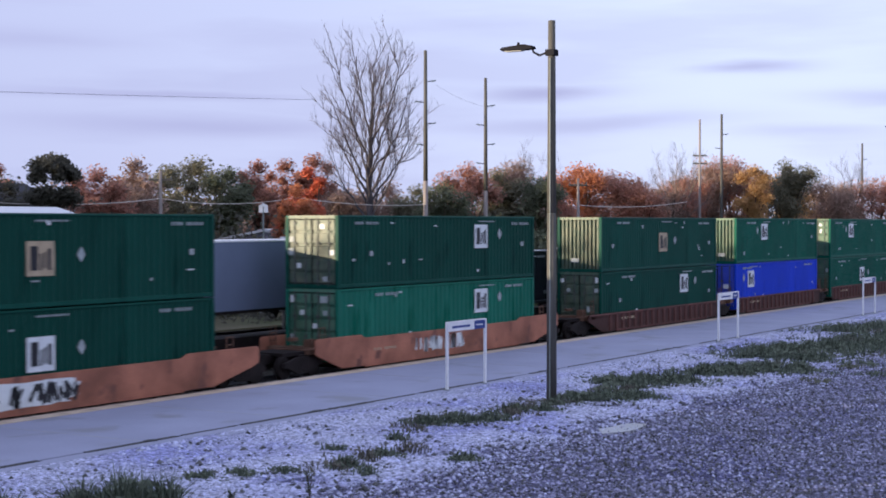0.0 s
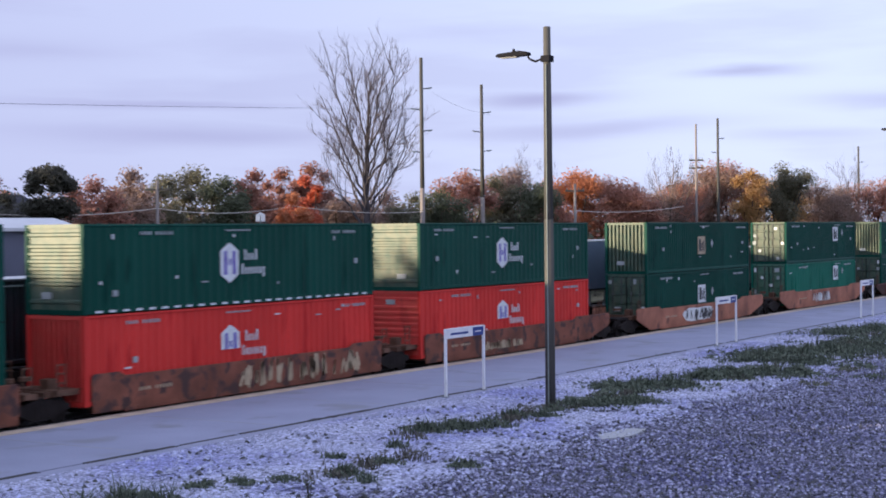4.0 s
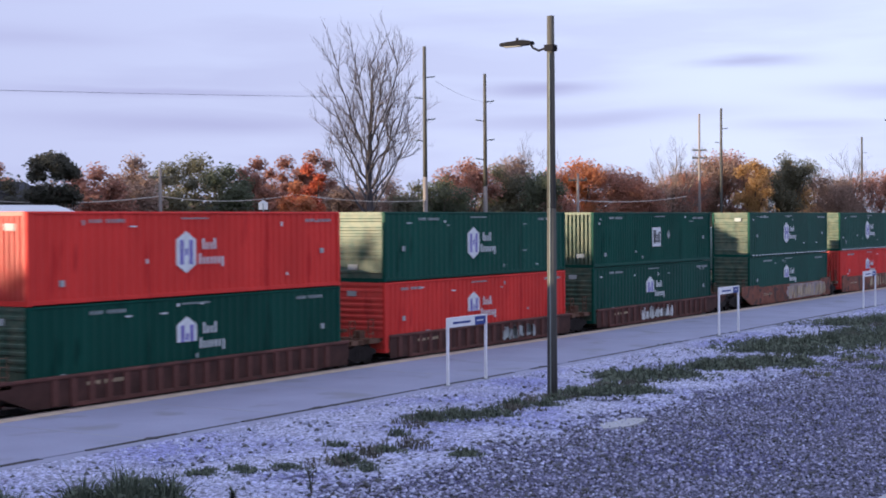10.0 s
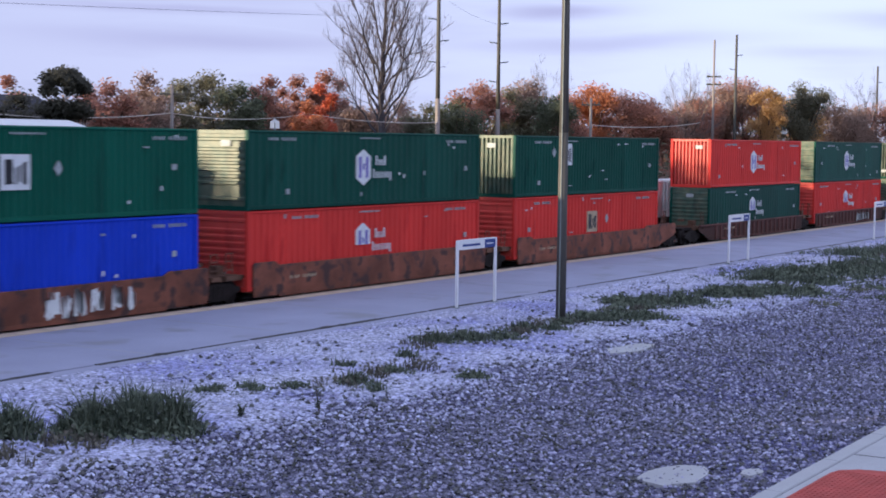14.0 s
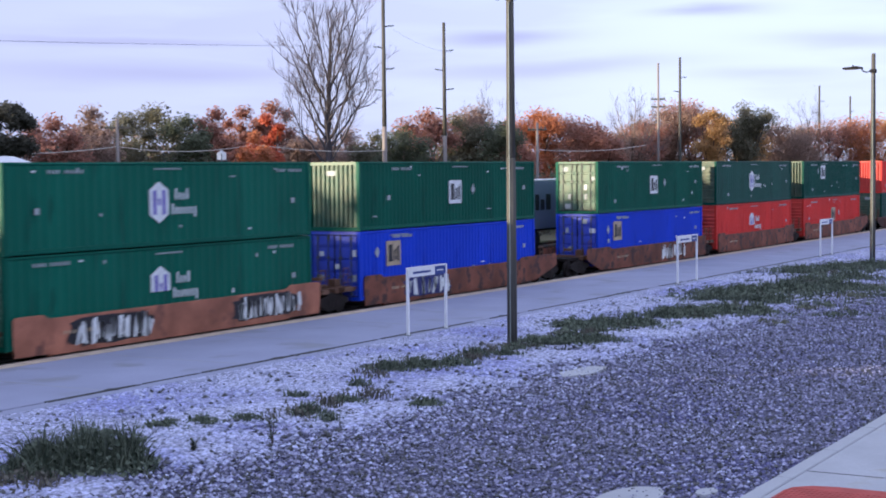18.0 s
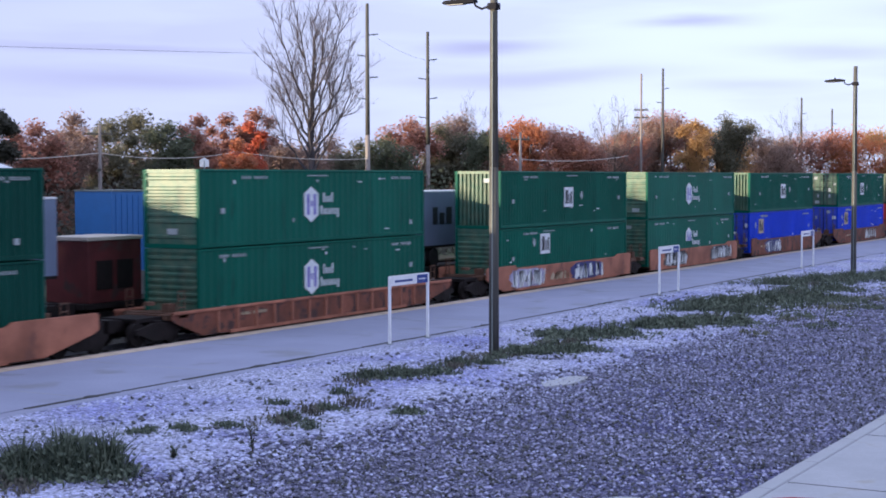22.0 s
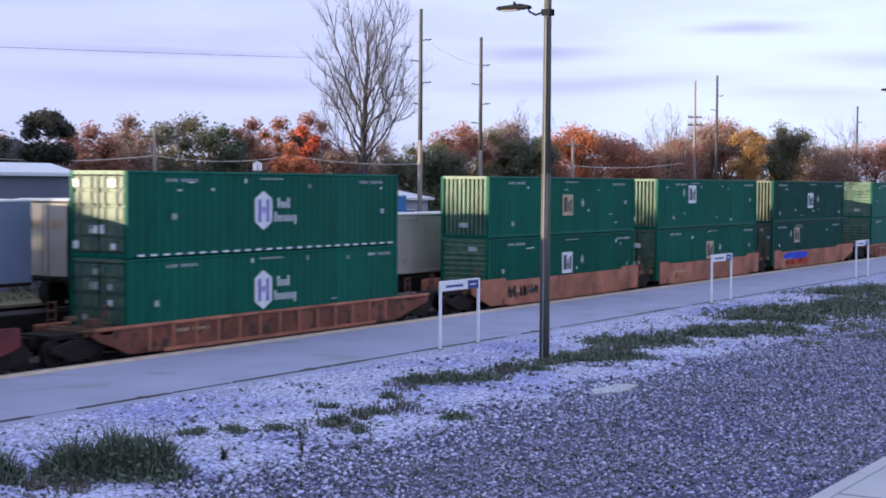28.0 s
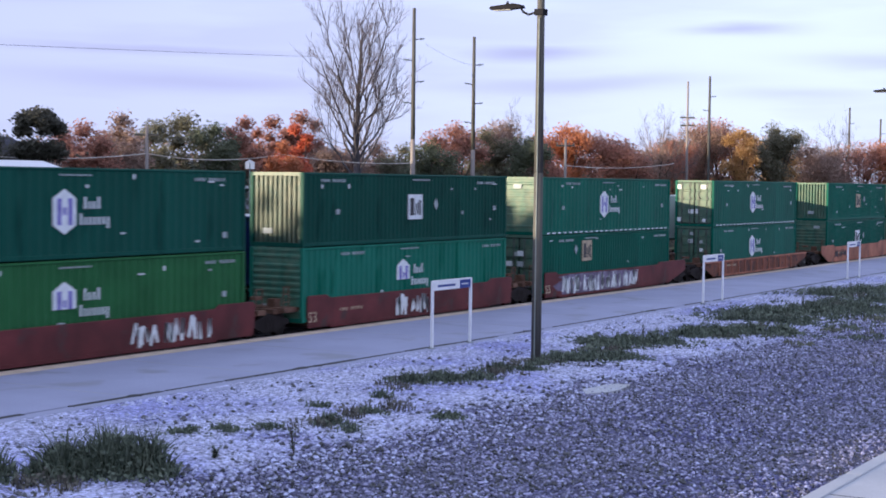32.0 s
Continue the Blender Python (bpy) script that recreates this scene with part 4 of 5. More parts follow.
def trailer(paint, words, rear, seed):
    ob = thing("trailer", f"{words} road trailer riding on a flat car", "trailer", group="loads of the far train")
    part("body", cached("trailer_shell", paint, trailer_shell, 0.0), ob)
    part("roof_rail", cached("trailer_roof", WHITE_PAINT, lambda g: g.box(-0.01, LONG + 0.01, -0.02, WIDE + 0.02, 2.88, 2.96), 0.01), ob)
    part("floor_rail", cached("trailer_floor", GRIME, lambda g: g.box(0, LONG, 0.02, WIDE - 0.02, 0.0, 0.12)), ob)
    for y in (0.12, WIDE / 2 + 0.02):
        leaf = part("door", cached("trailer_door", rear, lambda g: g.box(-0.04, 0.0, 0, WIDE / 2 - 0.14, 0.2, 2.8), 0.01), ob, (0, y, 0))
        part("lock_bar", cached("trailer_bar", GALV, lambda g: g.tube((-0.06, 0.9, 0.1), (-0.06, 0.9, 2.85), 0.02, 0.02, 6)), leaf)
        part("door_band", cached("door_band", MARK_TAN, lambda g: g.box(-0.048, -0.03, 0.1, 0.8, 1.9, 2.2)), leaf)
    for x in (1.4, 2.7):
        for y in (0.05, WIDE - 0.6):
            part("tyre", cached("tyre", TIRE, lambda g: g.tube((0, 0, 0), (0, 0.55, 0), 0.5, 0.5, 16)), ob, (x, y, -0.5))
    for y in (0.5, WIDE - 0.62):
        part("landing_leg", cached("leg", STEEL, lambda g: g.box(0, 0.12, 0, 0.12, -1.0, 0.0)), ob, (LONG - 3.2, y, 0))
    if seed % 3 == 0 or words.startswith("grey white"):
        part("emblem", cached("trailer_emblem", INK, bars([(0, 0, 0.5, 0.9), (0.7, 0, 0.5, 0.6), (1.4, 0, 0.6, 0.9)])), ob, (2.5, 0, 1.2))
    return ob


def flat_car(seed):
    ob = thing("flat_car", "dark grimy flat car carrying a trailer or container", "rail car", group="cars of the far train")
    part("deck", cached("flat_deck", GRIME, lambda g: g.box(-0.9, LONG + 0.9, 0.3, WIDE - 0.3, 0.85, 1.05).box(-0.9, LONG + 0.9, 0.0, 0.12, 0.6, 1.15).box(-0.9, LONG + 0.9, WIDE - 0.12, WIDE, 0.6, 1.15)), ob)
    part("centre_sill", cached("flat_sill", GRIME, lambda g: g.box(-1.3, LONG + 1.3, WIDE / 2 - 0.35, WIDE / 2 + 0.35, 0.4, 0.85)), ob)
    part("hitch", cached("hitch", STEEL, lambda g: g.prism([(0, 1.05), (0.9, 1.05), (0.6, 2.0), (0.4, 2.0)], "y", WIDE / 2 - 0.3, WIDE / 2 + 0.3)), ob, (LONG - 2.2, 0, 0))
    truck(ob, 0.4)
    truck(ob, LONG - 0.4)
    return ob


def short_car():
    ob = thing("flat_car", "short dark flat car carrying a maroon equipment box", "rail car", group="cars of the far train")
    part("deck", cached("short_deck", GRIME, lambda g: g.box(0, 5.6, 0.1, WIDE - 0.1, 0.85, 1.05)), ob)
    part("centre_sill", cached("short_sill", GRIME, lambda g: g.box(-0.4, 6.0, WIDE / 2 - 0.3, WIDE / 2 + 0.3, 0.45, 0.85)), ob)
    part("end_rail", cached("short_rail", STEEL, lambda g: g.box(5.4, 5.48, 0.3, WIDE - 0.3, 1.05, 2.0)), ob)
    truck(ob, 1.3)
    truck(ob, 4.4)
    return ob


def equipment_box():
    ob = thing("equipment_box", "maroon steel equipment box with a pale lid on flat car", "box", group="loads of the far train")
    part("body", cached("equipment_body", WELL["maroon"], lambda g: g.box(0, 3.0, 0.2, WIDE - 0.2, 0, 2.35), 0.03), ob)
    part("lid", cached("equipment_lid", DUSTBOX, lambda g: g.box(-0.04, 3.04, 0.16, WIDE - 0.16, 2.35, 2.5), 0.02), ob)
    for x in (0.4, 1.55):
        part("louvre", cached("equipment_louvre", GRIME, lambda g: g.box(0, 0.9, 0.17, 0.2, 0.5, 1.6)), ob, (x, 0, 0))
    return ob


# the load at 233.4 is unseen, set low to let sun onto the near train
FAR = ((22.0, "grey"), (40.6, "grey"), (59.5, "dark"), (79.3, "dark"), (103.2, "whitegrey"), (122.2, "whitegrey"), (140.6, "navy"), (160.4, "dark"), (178.0, "dark"),
       (198.8, "navy"), (216.2, "white"), (233.4, "low"), (250.4, "lowwhite"), (268.4, "lowwhite"), (286.4, "low"), (304.3, "grey"), (328.7, "whitegrey"), (345.3, "whitegrey"),
       (361.9, "white"), (376.65, "whitegrey"), (394.6, "dust"), (414.1, "box"), (432.4, "navy"), (451.0, "navy"), (469.5, "grey"), (488.0, "white"), (507.0, "grey"))
TRAIN_B = []


def far_train():
    for i, (q, kind) in enumerate(FAR):
        TRAIN_B.append((flat_car(i), q, 0.0))
        if kind in ("dark", "navy", "box", "low", "lowwhite"):
            paint = {"dark": DARKBOX, "navy": NAVY, "box": DUSTBOX, "low": GREYBOX, "lowwhite": WHITEBOX}[kind]
            box = container("container", paint, "", "ribs", 7, 1.5, False, 300 + i, on="on flat car")
            box["group"] = "loads of the far train"
            part("roof", cached("far_roof", GALV_LIGHT, lambda g: g.box(0.06, LONG - 0.06, 0.06, WIDE - 0.06, TALL - 0.015, TALL + 0.014)), box, label="pale galvanised roof sheet")
            TRAIN_B.append((box, q, 0.55 if kind[:3] == "low" else 1.38))
        else:
            paint, words, rear = {"grey": (GREYBOX, "grey", GREYBOX), "white": (WHITEBOX, "white", WHITEBOX), "whitegrey": (GREYBOX, "grey white-ended", WHITEBOX), "dust": (DARKBOX, "dark beige-ended", DUSTBOX)}[kind]
            TRAIN_B.append((trailer(paint, words, rear, i), q, 2.12))

    TRAIN_B.append((short_car(), 321.9, 0.0))
    TRAIN_B.append((equipment_box(), 322.3, 1.05))


far_train()


# ---- trees ----
def leaf_cloud(g, r, blobs, count, size):
    """Small four-cornered leaves and sprays scattered through lumpy masses."""
    total = sum(b[3] ** 2 for b in blobs)
    for cx, cy, cz, rad in blobs:
        for _ in range(int(count * rad * rad / total)):
            d = Vector((r.gauss(0, 1), r.gauss(0, 1), r.gauss(0, 1))).normalized() * rad * min(r.uniform(0.95, 1.12), abs(r.gauss(0, 0.55)) + 0.2)
            p = Vector((cx, cy, cz)) + Vector((d.x, d.y, d.z * 0.85))
            a = Vector((r.gauss(0, 1), r.gauss(0, 1), r.gauss(0, 0.7))).normalized()
            b = a.orthogonal().normalized()
            s = size * r.uniform(0.55, 1.3)
            k = len(g.v)
            g.v += [tuple(p - a * s), tuple(p + b * s * 0.55), tuple(p + a * s), tuple(p - b * s * 0.55)]
            g.f.append((k, k + 1, k + 2, k + 3))


def limbs(g, r, height, spread, n, base):
    """A trunk with a few rising limbs."""
    g.tube((0, 0, -0.3), (0, 0, height * 0.45), base, base * 0.65, 7, False)
    tips = []
    for i in range(n):
        t = 2 * math.pi * (i + r.uniform(-0.3, 0.3)) / n
        z0 = height * r.uniform(0.25, 0.48)
        out = spread * r.uniform(0.45, 0.85)
        mid = Vector((math.cos(t) * out * 0.5, math.sin(t) * out * 0.5, z0 + height * 0.18))
        tip = Vector((math.cos(t) * out, math.sin(t) * out, height * r.uniform(0.62, 0.92)))
        g.tube((0, 0, z0), mid, base * 0.5, base * 0.32, 5, False).tube(mid, tip, base * 0.32, base * 0.1, 5, False)
        tips.append(tip)
    return tips


TREE_WORDS = {"rust": "rust-brown", "orange": "orange", "red": "bright red-orange", "brown": "brown half-bare", "olive": "olive", "green": "dull green", "gold": "golden", "dark": "dark", "pink": "pale orange"}
TREE_SEED = [900]


def tree(x, y, height, radius, tone, full=1.0):
    TREE_SEED[0] += 1
    r = random.Random(TREE_SEED[0])
    radius *= 1.35
    ob = thing("tree", f"{TREE_WORDS[tone]} autumn tree standing beyond the tracks", "tree", (x, y, -0.45), group="trees beyond the tracks")
    height += 0.45
    g = Geo()
    tips = limbs(g, r, height, radius, 7, 0.10 + 0.012 * height)
    part("trunk", g.mesh("trunk", BARK, smooth=True), ob)
    blobs = [(t.x, t.y, t.z - radius * 0.2, radius * r.uniform(0.34, 0.56)) for t in tips]
    for _ in range(12):
        a, q = r.uniform(0, 2 * math.pi), r.uniform(0.1, 0.8) * radius
        blobs.append((math.cos(a) * q, math.sin(a) * q, height * r.uniform(0.30, 0.82), radius * r.uniform(0.40, 0.66)))
    blobs.append((0, 0, height - radius * 0.45, radius * 0.45))
    c = Geo()
    leaf_cloud(c, r, blobs, int(17000 * (0.4 + 0.6 * full)), 0.064 + height * 0.0054)
    part("crown", c.mesh("crown", LEAF[tone]), ob)
    return ob


# from the near end of the wood to its far end
tree(51.0, 77.0, 10.0, 2.4, "rust")
tree(57.4, 68.4, 9.4, 1.9, "brown")
tree(75.5, 83.6, 10.2, 1.0, "rust")
tree(66.2, 72.3, 9.0, 1.7, "dark")
tree(71.5, 69.9, 9.7, 1.6, "rust")
tree(75.2, 72.0, 9.2, 1.6, "brown", 0.6)
tree(79.0, 73.7, 10.7, 1.7, "brown", 0.8)
tree(83.5, 74.6, 10.2, 1.6, "olive")
tree(89.4, 77.0, 11.3, 2.2, "olive")
tree(86.3, 71.4, 10.2, 1.6, "green")
tree(93.9, 74.7, 10.9, 1.3, "rust")
tree(98.4, 75.5, 11.2, 1.4, "rust", 0.8)
tree(101.4, 74.8, 11.7, 1.5, "rust")
tree(83.6, 62.2, 9.7, 0.8, "red", 0.7)
tree(81.8, 62.8, 8.4, 0.7, "rust", 0.6)
tree(78.3, 59.2, 8.4, 0.9, "orange", 0.5)
tree(80.2, 61.0, 7.6, 0.8, "red", 0.4)
tree(98.0, 69.3, 9.0, 1.8, "brown", 0.5)
tree(103.0, 72.0, 8.6, 1.8, "brown", 0.5)
tree(108.3, 71.9, 9.6, 1.7, "brown", 0.5)
tree(106.2, 67.8, 9.2, 1.5, "olive", 0.7)
tree(100.5, 61.8, 9.3, 1.7, "green")
tree(113.5, 67.3, 11.3, 1.9, "rust")
tree(118.3, 67.1, 10.8, 1.8, "olive")
tree(122.7, 67.3, 12.0, 2.2, "brown")
tree(118.5, 62.5, 10.2, 1.8, "green")
tree(128.6, 67.0, 10.4, 2.0, "rust")
tree(134.2, 67.0, 12.0, 2.1, "orange")
tree(137.4, 65.0, 11.3, 2.5, "pink")
tree(142.2, 64.2, 10.6, 2.0, "rust")
tree(147.0, 66.0, 10.0, 2.2, "brown", 0.6)
tree(151.4, 65.6, 10.4, 2.2, "brown", 0.6)
tree(157.4, 65.4, 11.6, 2.6, "rust")
tree(163.4, 65.3, 13.2, 2.8, "brown")
tree(168.2, 64.0, 14.0, 3.1, "rust")
tree(161.6, 59.0, 12.4, 1.6, "gold")
tree(174.1, 59.5, 13.7, 2.6, "olive")
tree(178.0, 60.5, 12.4, 2.2, "gold", 0.7)
tree(184.0, 58.4, 11.9, 2.8, "brown")
tree(191.3, 58.2, 11.6, 2.7, "brown", 0.7)
tree(197.2, 55.9, 12.0, 3.2, "rust")
tree(200.2, 51.0, 13.0, 3.2, "orange")
tree(206.0, 49.0, 13.0, 3.3, "gold")
tree(213.0, 47.0, 12.8, 3.4, "rust")


def umbrella_tree():
    """The dark broad-headed tree by the white roof."""
    r = random.Random(71)
    ob = thing("tree", "dark olive broad-crowned tree with a visible trunk", "tree", (61.2, 63.2, -0.45))
    g = Geo()
    tips = limbs(g, r, 9.7, 1.9, 9, 0.22)
    part("trunk", g.mesh("trunk", BARK, smooth=True), ob)
    c = Geo()
    heads = []
    for i in range(22):
        q, a = 1.28 * math.sqrt((i + 0.5) / 22), i * 2.4
        heads.append((q * math.cos(a), q * math.sin(a), 9.9 - 0.5 * q * q + r.uniform(-0.22, 0.12), r.uniform(0.36, 0.56)))
    for i in range(9):
        a = i * 0.698
        heads.append((1.2 * math.cos(a), 1.2 * math.sin(a), 8.8 + r.uniform(-0.2, 0.2), r.uniform(0.3, 0.48)))
    for i in range(18):
        q, a = 1.5 * math.sqrt((i + 0.5) / 18), i * 2.4
        heads.append((q * math.cos(a), q * math.sin(a), 7.75 + r.uniform(-0.3, 0.3), r.uniform(0.5, 0.7)))
    leaf_cloud(c, r, heads, 13000, 0.11)
    part("crown", c.mesh("crown", LEAF["dark"]), ob)


umbrella_tree()


def bare_tree(x, y, height, width, seed, label, bark, dense=24, base=0.3):
    """A leafless tree with an oval head: a forking leader, limbs that sweep out and up, side shoots and twigs."""
    r = random.Random(seed)
    ob = thing("bare_tree", label, "tree", (x, y, -0.45))
    trunk, limb, twig = Geo(), Geo(), Geo()
    mid, tall = height * 0.68, height * 0.32

    def strand(g, a, b, c, r0, r1, n):
        """A tapering branch along a bend from a past b to c; returns its points."""
        pts = []
        for k in range(n + 1):
            t = k / n
            pts.append(a * (1 - t) ** 2 + b * 2 * t * (1 - t) + c * t * t + Vector((r.gauss(0, 1), r.gauss(0, 1), r.gauss(0, 1))) * 0.012 * (c - a).length * (0 < k < n))
        for k in range(n):
            g.tube(pts[k], pts[k + 1], r0 + (r1 - r0) * k / n, r0 + (r1 - r0) * (k + 1) / n, 6 if r0 > 0.05 else 3, False)
        return pts

    def shoots(pts, length, rad, number, depth):
        for _ in range(number):
            k = r.randrange(1, len(pts))
            d = (pts[k] - pts[k - 1]).normalized()
            a = r.uniform(0, 6.283)
            o = d.orthogonal().normalized()
            d = (d + (o * math.cos(a) + d.cross(o) * math.sin(a)) * r.uniform(0.45, 0.95)).normalized()
            n = length * r.uniform(0.5, 1.0)
            tip = pts[k] + d * n * 0.9 + Vector((0, 0, n * 0.22))
            sub = strand(limb if depth > 1 else twig, pts[k], pts[k] + d * n * 0.55, tip, rad, rad * 0.4, 4 if depth > 1 else 3)
            if depth:
                shoots(sub, length * 0.46, rad * 0.5, 6 if depth > 1 else 4, depth - 1)

    fork = height * 0.40
    trunk.tube((0, 0, -0.3), (0.03, 0, fork), base * 1.2, base * 0.9, 9, False)
    leader = strand(trunk, Vector((0.03, 0, fork)), Vector((0.12, 0, height * 0.6)), Vector((0.35, 0, height * 0.84)), base * 0.9, base * 0.2, 8)
    for i in range(dense):
        f = (i + 0.5) / dense
        a = i * 2.39996 + r.uniform(-0.3, 0.3)
        rise = -0.78 + 1.72 * f ** 0.85
        out = width * math.sqrt(max(0.02, 1 - rise * rise)) * r.uniform(0.72, 0.95)
        tip = Vector((math.cos(a) * out, math.sin(a) * out, mid + tall * rise * r.uniform(0.88, 0.98)))
        z0 = height * (0.30 + 0.32 * f)
        k = 0 if z0 <= fork else min(8, int((z0 - fork) / (height * 0.44) * 8))
        p = leader[k].copy()
        p.z = z0
        bend = Vector((p.x + (tip.x - p.x) * 0.62, p.y + (tip.y - p.y) * 0.62, p.z + (tip.z - p.z) * 0.45))
        pts = strand(limb, p, bend, tip, base * (0.46 - 0.16 * f), 0.03, 8)
        shoots(pts[2:], height * 0.15, base * 0.13, 8, 2)
    part("trunk", trunk.mesh("trunk", bark, smooth=True), ob)
    part("limb", limb.mesh("limb", bark, smooth=True), ob)
    tagged(part("twig", twig.mesh("twig", TWIG), ob), kind="stuff")


bare_tree(92.35, 63.1, 19.7, 3.5, 12, "tall leafless tree with upswept limbs beyond the tracks", BARK_DARK, 19, 0.26)
bare_tree(151.9, 64.5, 14.0, 3.4, 13, "pale leafless tree among rust-coloured trees", BARK_PALE, 14, 0.16)
bare_tree(191.4, 57.0, 14.2, 3.3, 14, "thin leafless tree at the far end of the wood", BARK, 11, 0.15)
bare_tree(122.9, 66.0, 13.0, 2.6, 15, "thin leafless tree behind green bushes", BARK_PALE, 10, 0.13)


def hedge(name, label, x0, x1, y, top, tone, seed, count, size=0.26, low=0.55):
    """Undergrowth that closes the view under the crowns."""
    r = random.Random(seed)
    g = Geo()
    blobs = []
    x = x0
    while x < x1:
        h = top * r.uniform(low, 1.0)
        blobs.append((x, y + r.uniform(-2, 2), h * 0.45, h * 0.55))
        blobs.append((x + 0.8, y + r.uniform(-2, 2), h * 0.2, h * 0.45))
        x += r.uniform(1.0, 2.2)
    leaf_cloud(g, r, blobs, count, size)
    tagged(new(name, g.mesh(name, LEAF[tone])), label, "undergrowth", kind="stuff")


# its near stretch is out of view, extended to shade the ground
hedge("undergrowth", "brown undergrowth below the autumn trees", 6, 130, 73, 7.4, "brown", 31, 20000, 0.2)
hedge("undergrowth", "rusty undergrowth below the autumn trees", 125, 260, 64, 7.9, "rust", 32, 18000, 0.2)
hedge("undergrowth", "dull green bushes beyond the tracks", 96, 128, 58.5, 7.7, "green", 33, 9000, 0.2, 0.7)
hedge("undergrowth", "olive bushes by the small pole", 70, 90, 64, 6.3, "olive", 34, 3600)
hedge("undergrowth", "dark scrub along the far track", 120, 250, 55, 5.8, "brown", 35, 9000)
hedge("undergrowth", "dark thicket under the broad-crowned tree", 53, 68, 66, 8.5, "dark", 41, 9000, 0.17, 0.85)
hedge("wood", "brown autumn wood behind the crowns", 44, 135, 82, 10.4, "brown", 40, 42000, 0.22, 0.80)
# out of view; height and density set to keep low sun off the gravel
hedge("wood", "unseen brown autumn wood added to block the low sun", -140, 46, 82, 13.35, "brown", 37, 120000, 0.6, 0.97)
hedge("undergrowth", "dark far wood on the horizon", 60, 420, 130, 11.5, "dark", 36, 40000, 0.5, 0.85)
# added to darken what shows through the gaps between the cars
hedge("undergrowth", "dark low scrub added to darken the gaps behind the far track", 16, 124, 53, 3.6, "dark", 39, 9000, 0.18, 0.7)
hedge("undergrowth", "dark olive thicket beside the orange trees", 69, 76, 60, 7.9, "dark", 38, 4200, 0.17, 0.85)


# ---- poles and wires ----
def utility_pole(x, y, top, arms, pale, seed, label):
    r = random.Random(seed)
    ob = thing("utility_pole", label, "utility pole", (x, y, -0.45), group="utility poles beyond the tracks")
    h = top + 0.45
    if pale:
        part("pole_foot", cached(("pole_foot", h), POLE_PALE, lambda g: g.tube((0, 0, 0), (0, 0, h * 0.5), 0.19, 0.165, 12), smooth=True), ob, label="pale lower length of the pole")
    part("pole", cached(("pole", h), POLE_WOOD, lambda g: g.tube((0, 0, h * 0.5 if pale else 0), (0, 0, h), 0.165 if pale else 0.19, 0.12, 12), smooth=True), ob)
    for i in range(arms):
        side = 1 if i % 2 == 0 else -1
        z = h - 2.2 - i * 1.5
        arm = part("bracket", cached(("bracket", side), FIXTURE, lambda g: g.tube((0.1 * side, -0.1 * side, 0), (0.42 * side, -0.36 * side, 0.08), 0.035, 0.03, 6)), ob, (0, 0, z))
        part("insulator", cached(("insulator", side), GALV, lambda g: g.tube((0.36 * side, -0.3 * side, 0.03), (0.6 * side, -0.5 * side, 0.1), 0.06, 0.04, 8)), arm)
    return ob


utility_pole(91.3, 57.6, 18.0, 4, True, 1, "tall dark wooden utility pole with a pale foot")
utility_pole(103.1, 59.5, 17.1, 4, True, 2, "dark wooden utility pole with a pale foot")
utility_pole(154.7, 60.1, 17.45, 3, False, 3, "distant wooden utility pole above the rust-coloured trees")
utility_pole(206.4, 60.0, 16.6, 2, False, 4, "distant thin utility pole over the far trees")
utility_pole(222.0, 60.0, 15.7, 2, False, 5, "distant thin utility pole near the second street lamp")


def crossarm_pole(x, y, top, label, arm_z):
    ob = thing("crossarm_pole", label, "utility pole", (x, y, -0.45), 35)
    part("pole", cached(("pale_pole", top), POLE_PALE, lambda g: g.tube((0, 0, 0), (0, 0, top + 0.45), 0.15, 0.10, 10), smooth=True), ob)
    for z in arm_z:
        arm = part("crossarm", cached("crossarm", POLE_WOOD, lambda g: g.box(-0.06, 0.06, -0.75, 0.75, -0.07, 0.07), 0.01), ob, (0, 0, z))
        for y2 in (-0.65, -0.3, 0.3, 0.65):
            part("insulator", cached("pin", GALV, lambda g: g.tube((0, 0, 0.07), (0, 0, 0.25), 0.05, 0.03, 6)), arm, (0, y2, 0))
    return ob


crossarm_pole(148.3, 60.0, 16.5, "distant pole with paired crossarms and transformers", (12.4, 13.2))
crossarm_pole(70.5, 63.7, 9.0, "short pale pole carrying low wires", (8.9,))
crossarm_pole(107.4, 53.6, 9.3, "short pale pole carrying low wires", (9.2,))


def wire(name, p, q, sag, rad, mat, label):
    g = Geo()
    p, q = Vector(p), Vector(q)
    n = 14
    pts = [p.lerp(q, i / n) - Vector((0, 0, sag * 4 * (i / n) * (1 - i / n))) for i in range(n + 1)]
    g.pipe(pts, rad)
    tagged(new(name, g.mesh(name, mat)), label, "cable")


wire("low_cable", (70.5, 63.7, 7.3), (79.5, 60.5, 7.4), 0.35, 0.026, CABLE_PALE, "pale low cable strung between short poles")
wire("low_cable", (79.5, 60.5, 7.5), (91.2, 57.5, 7.1), 0.25, 0.026, CABLE_PALE, "pale low cable reaching the tall pole")
wire("low_cable", (107.4, 53.6, 7.2), (128.0, 53.0, 7.7), 0.3, 0.03, CABLE_PALE, "pale low cable in front of the orange trees")
wire("low_cable", (56.0, 66.5, 7.2), (70.5, 63.7, 7.3), 0.4, 0.03, CABLE_PALE, "pale low cable near the white roof")
wire("power_line", (91.9, 57.1, 15.6), (103.6, 59.1, 14.8), 0.3, 0.007, WIRE, "thin dark overhead power line")
wire("power_line", (4.0, 46.2, 9.3), (91.3, 57.4, 14.4), 0.25, 0.010, WIRE, "thin dark overhead power line")


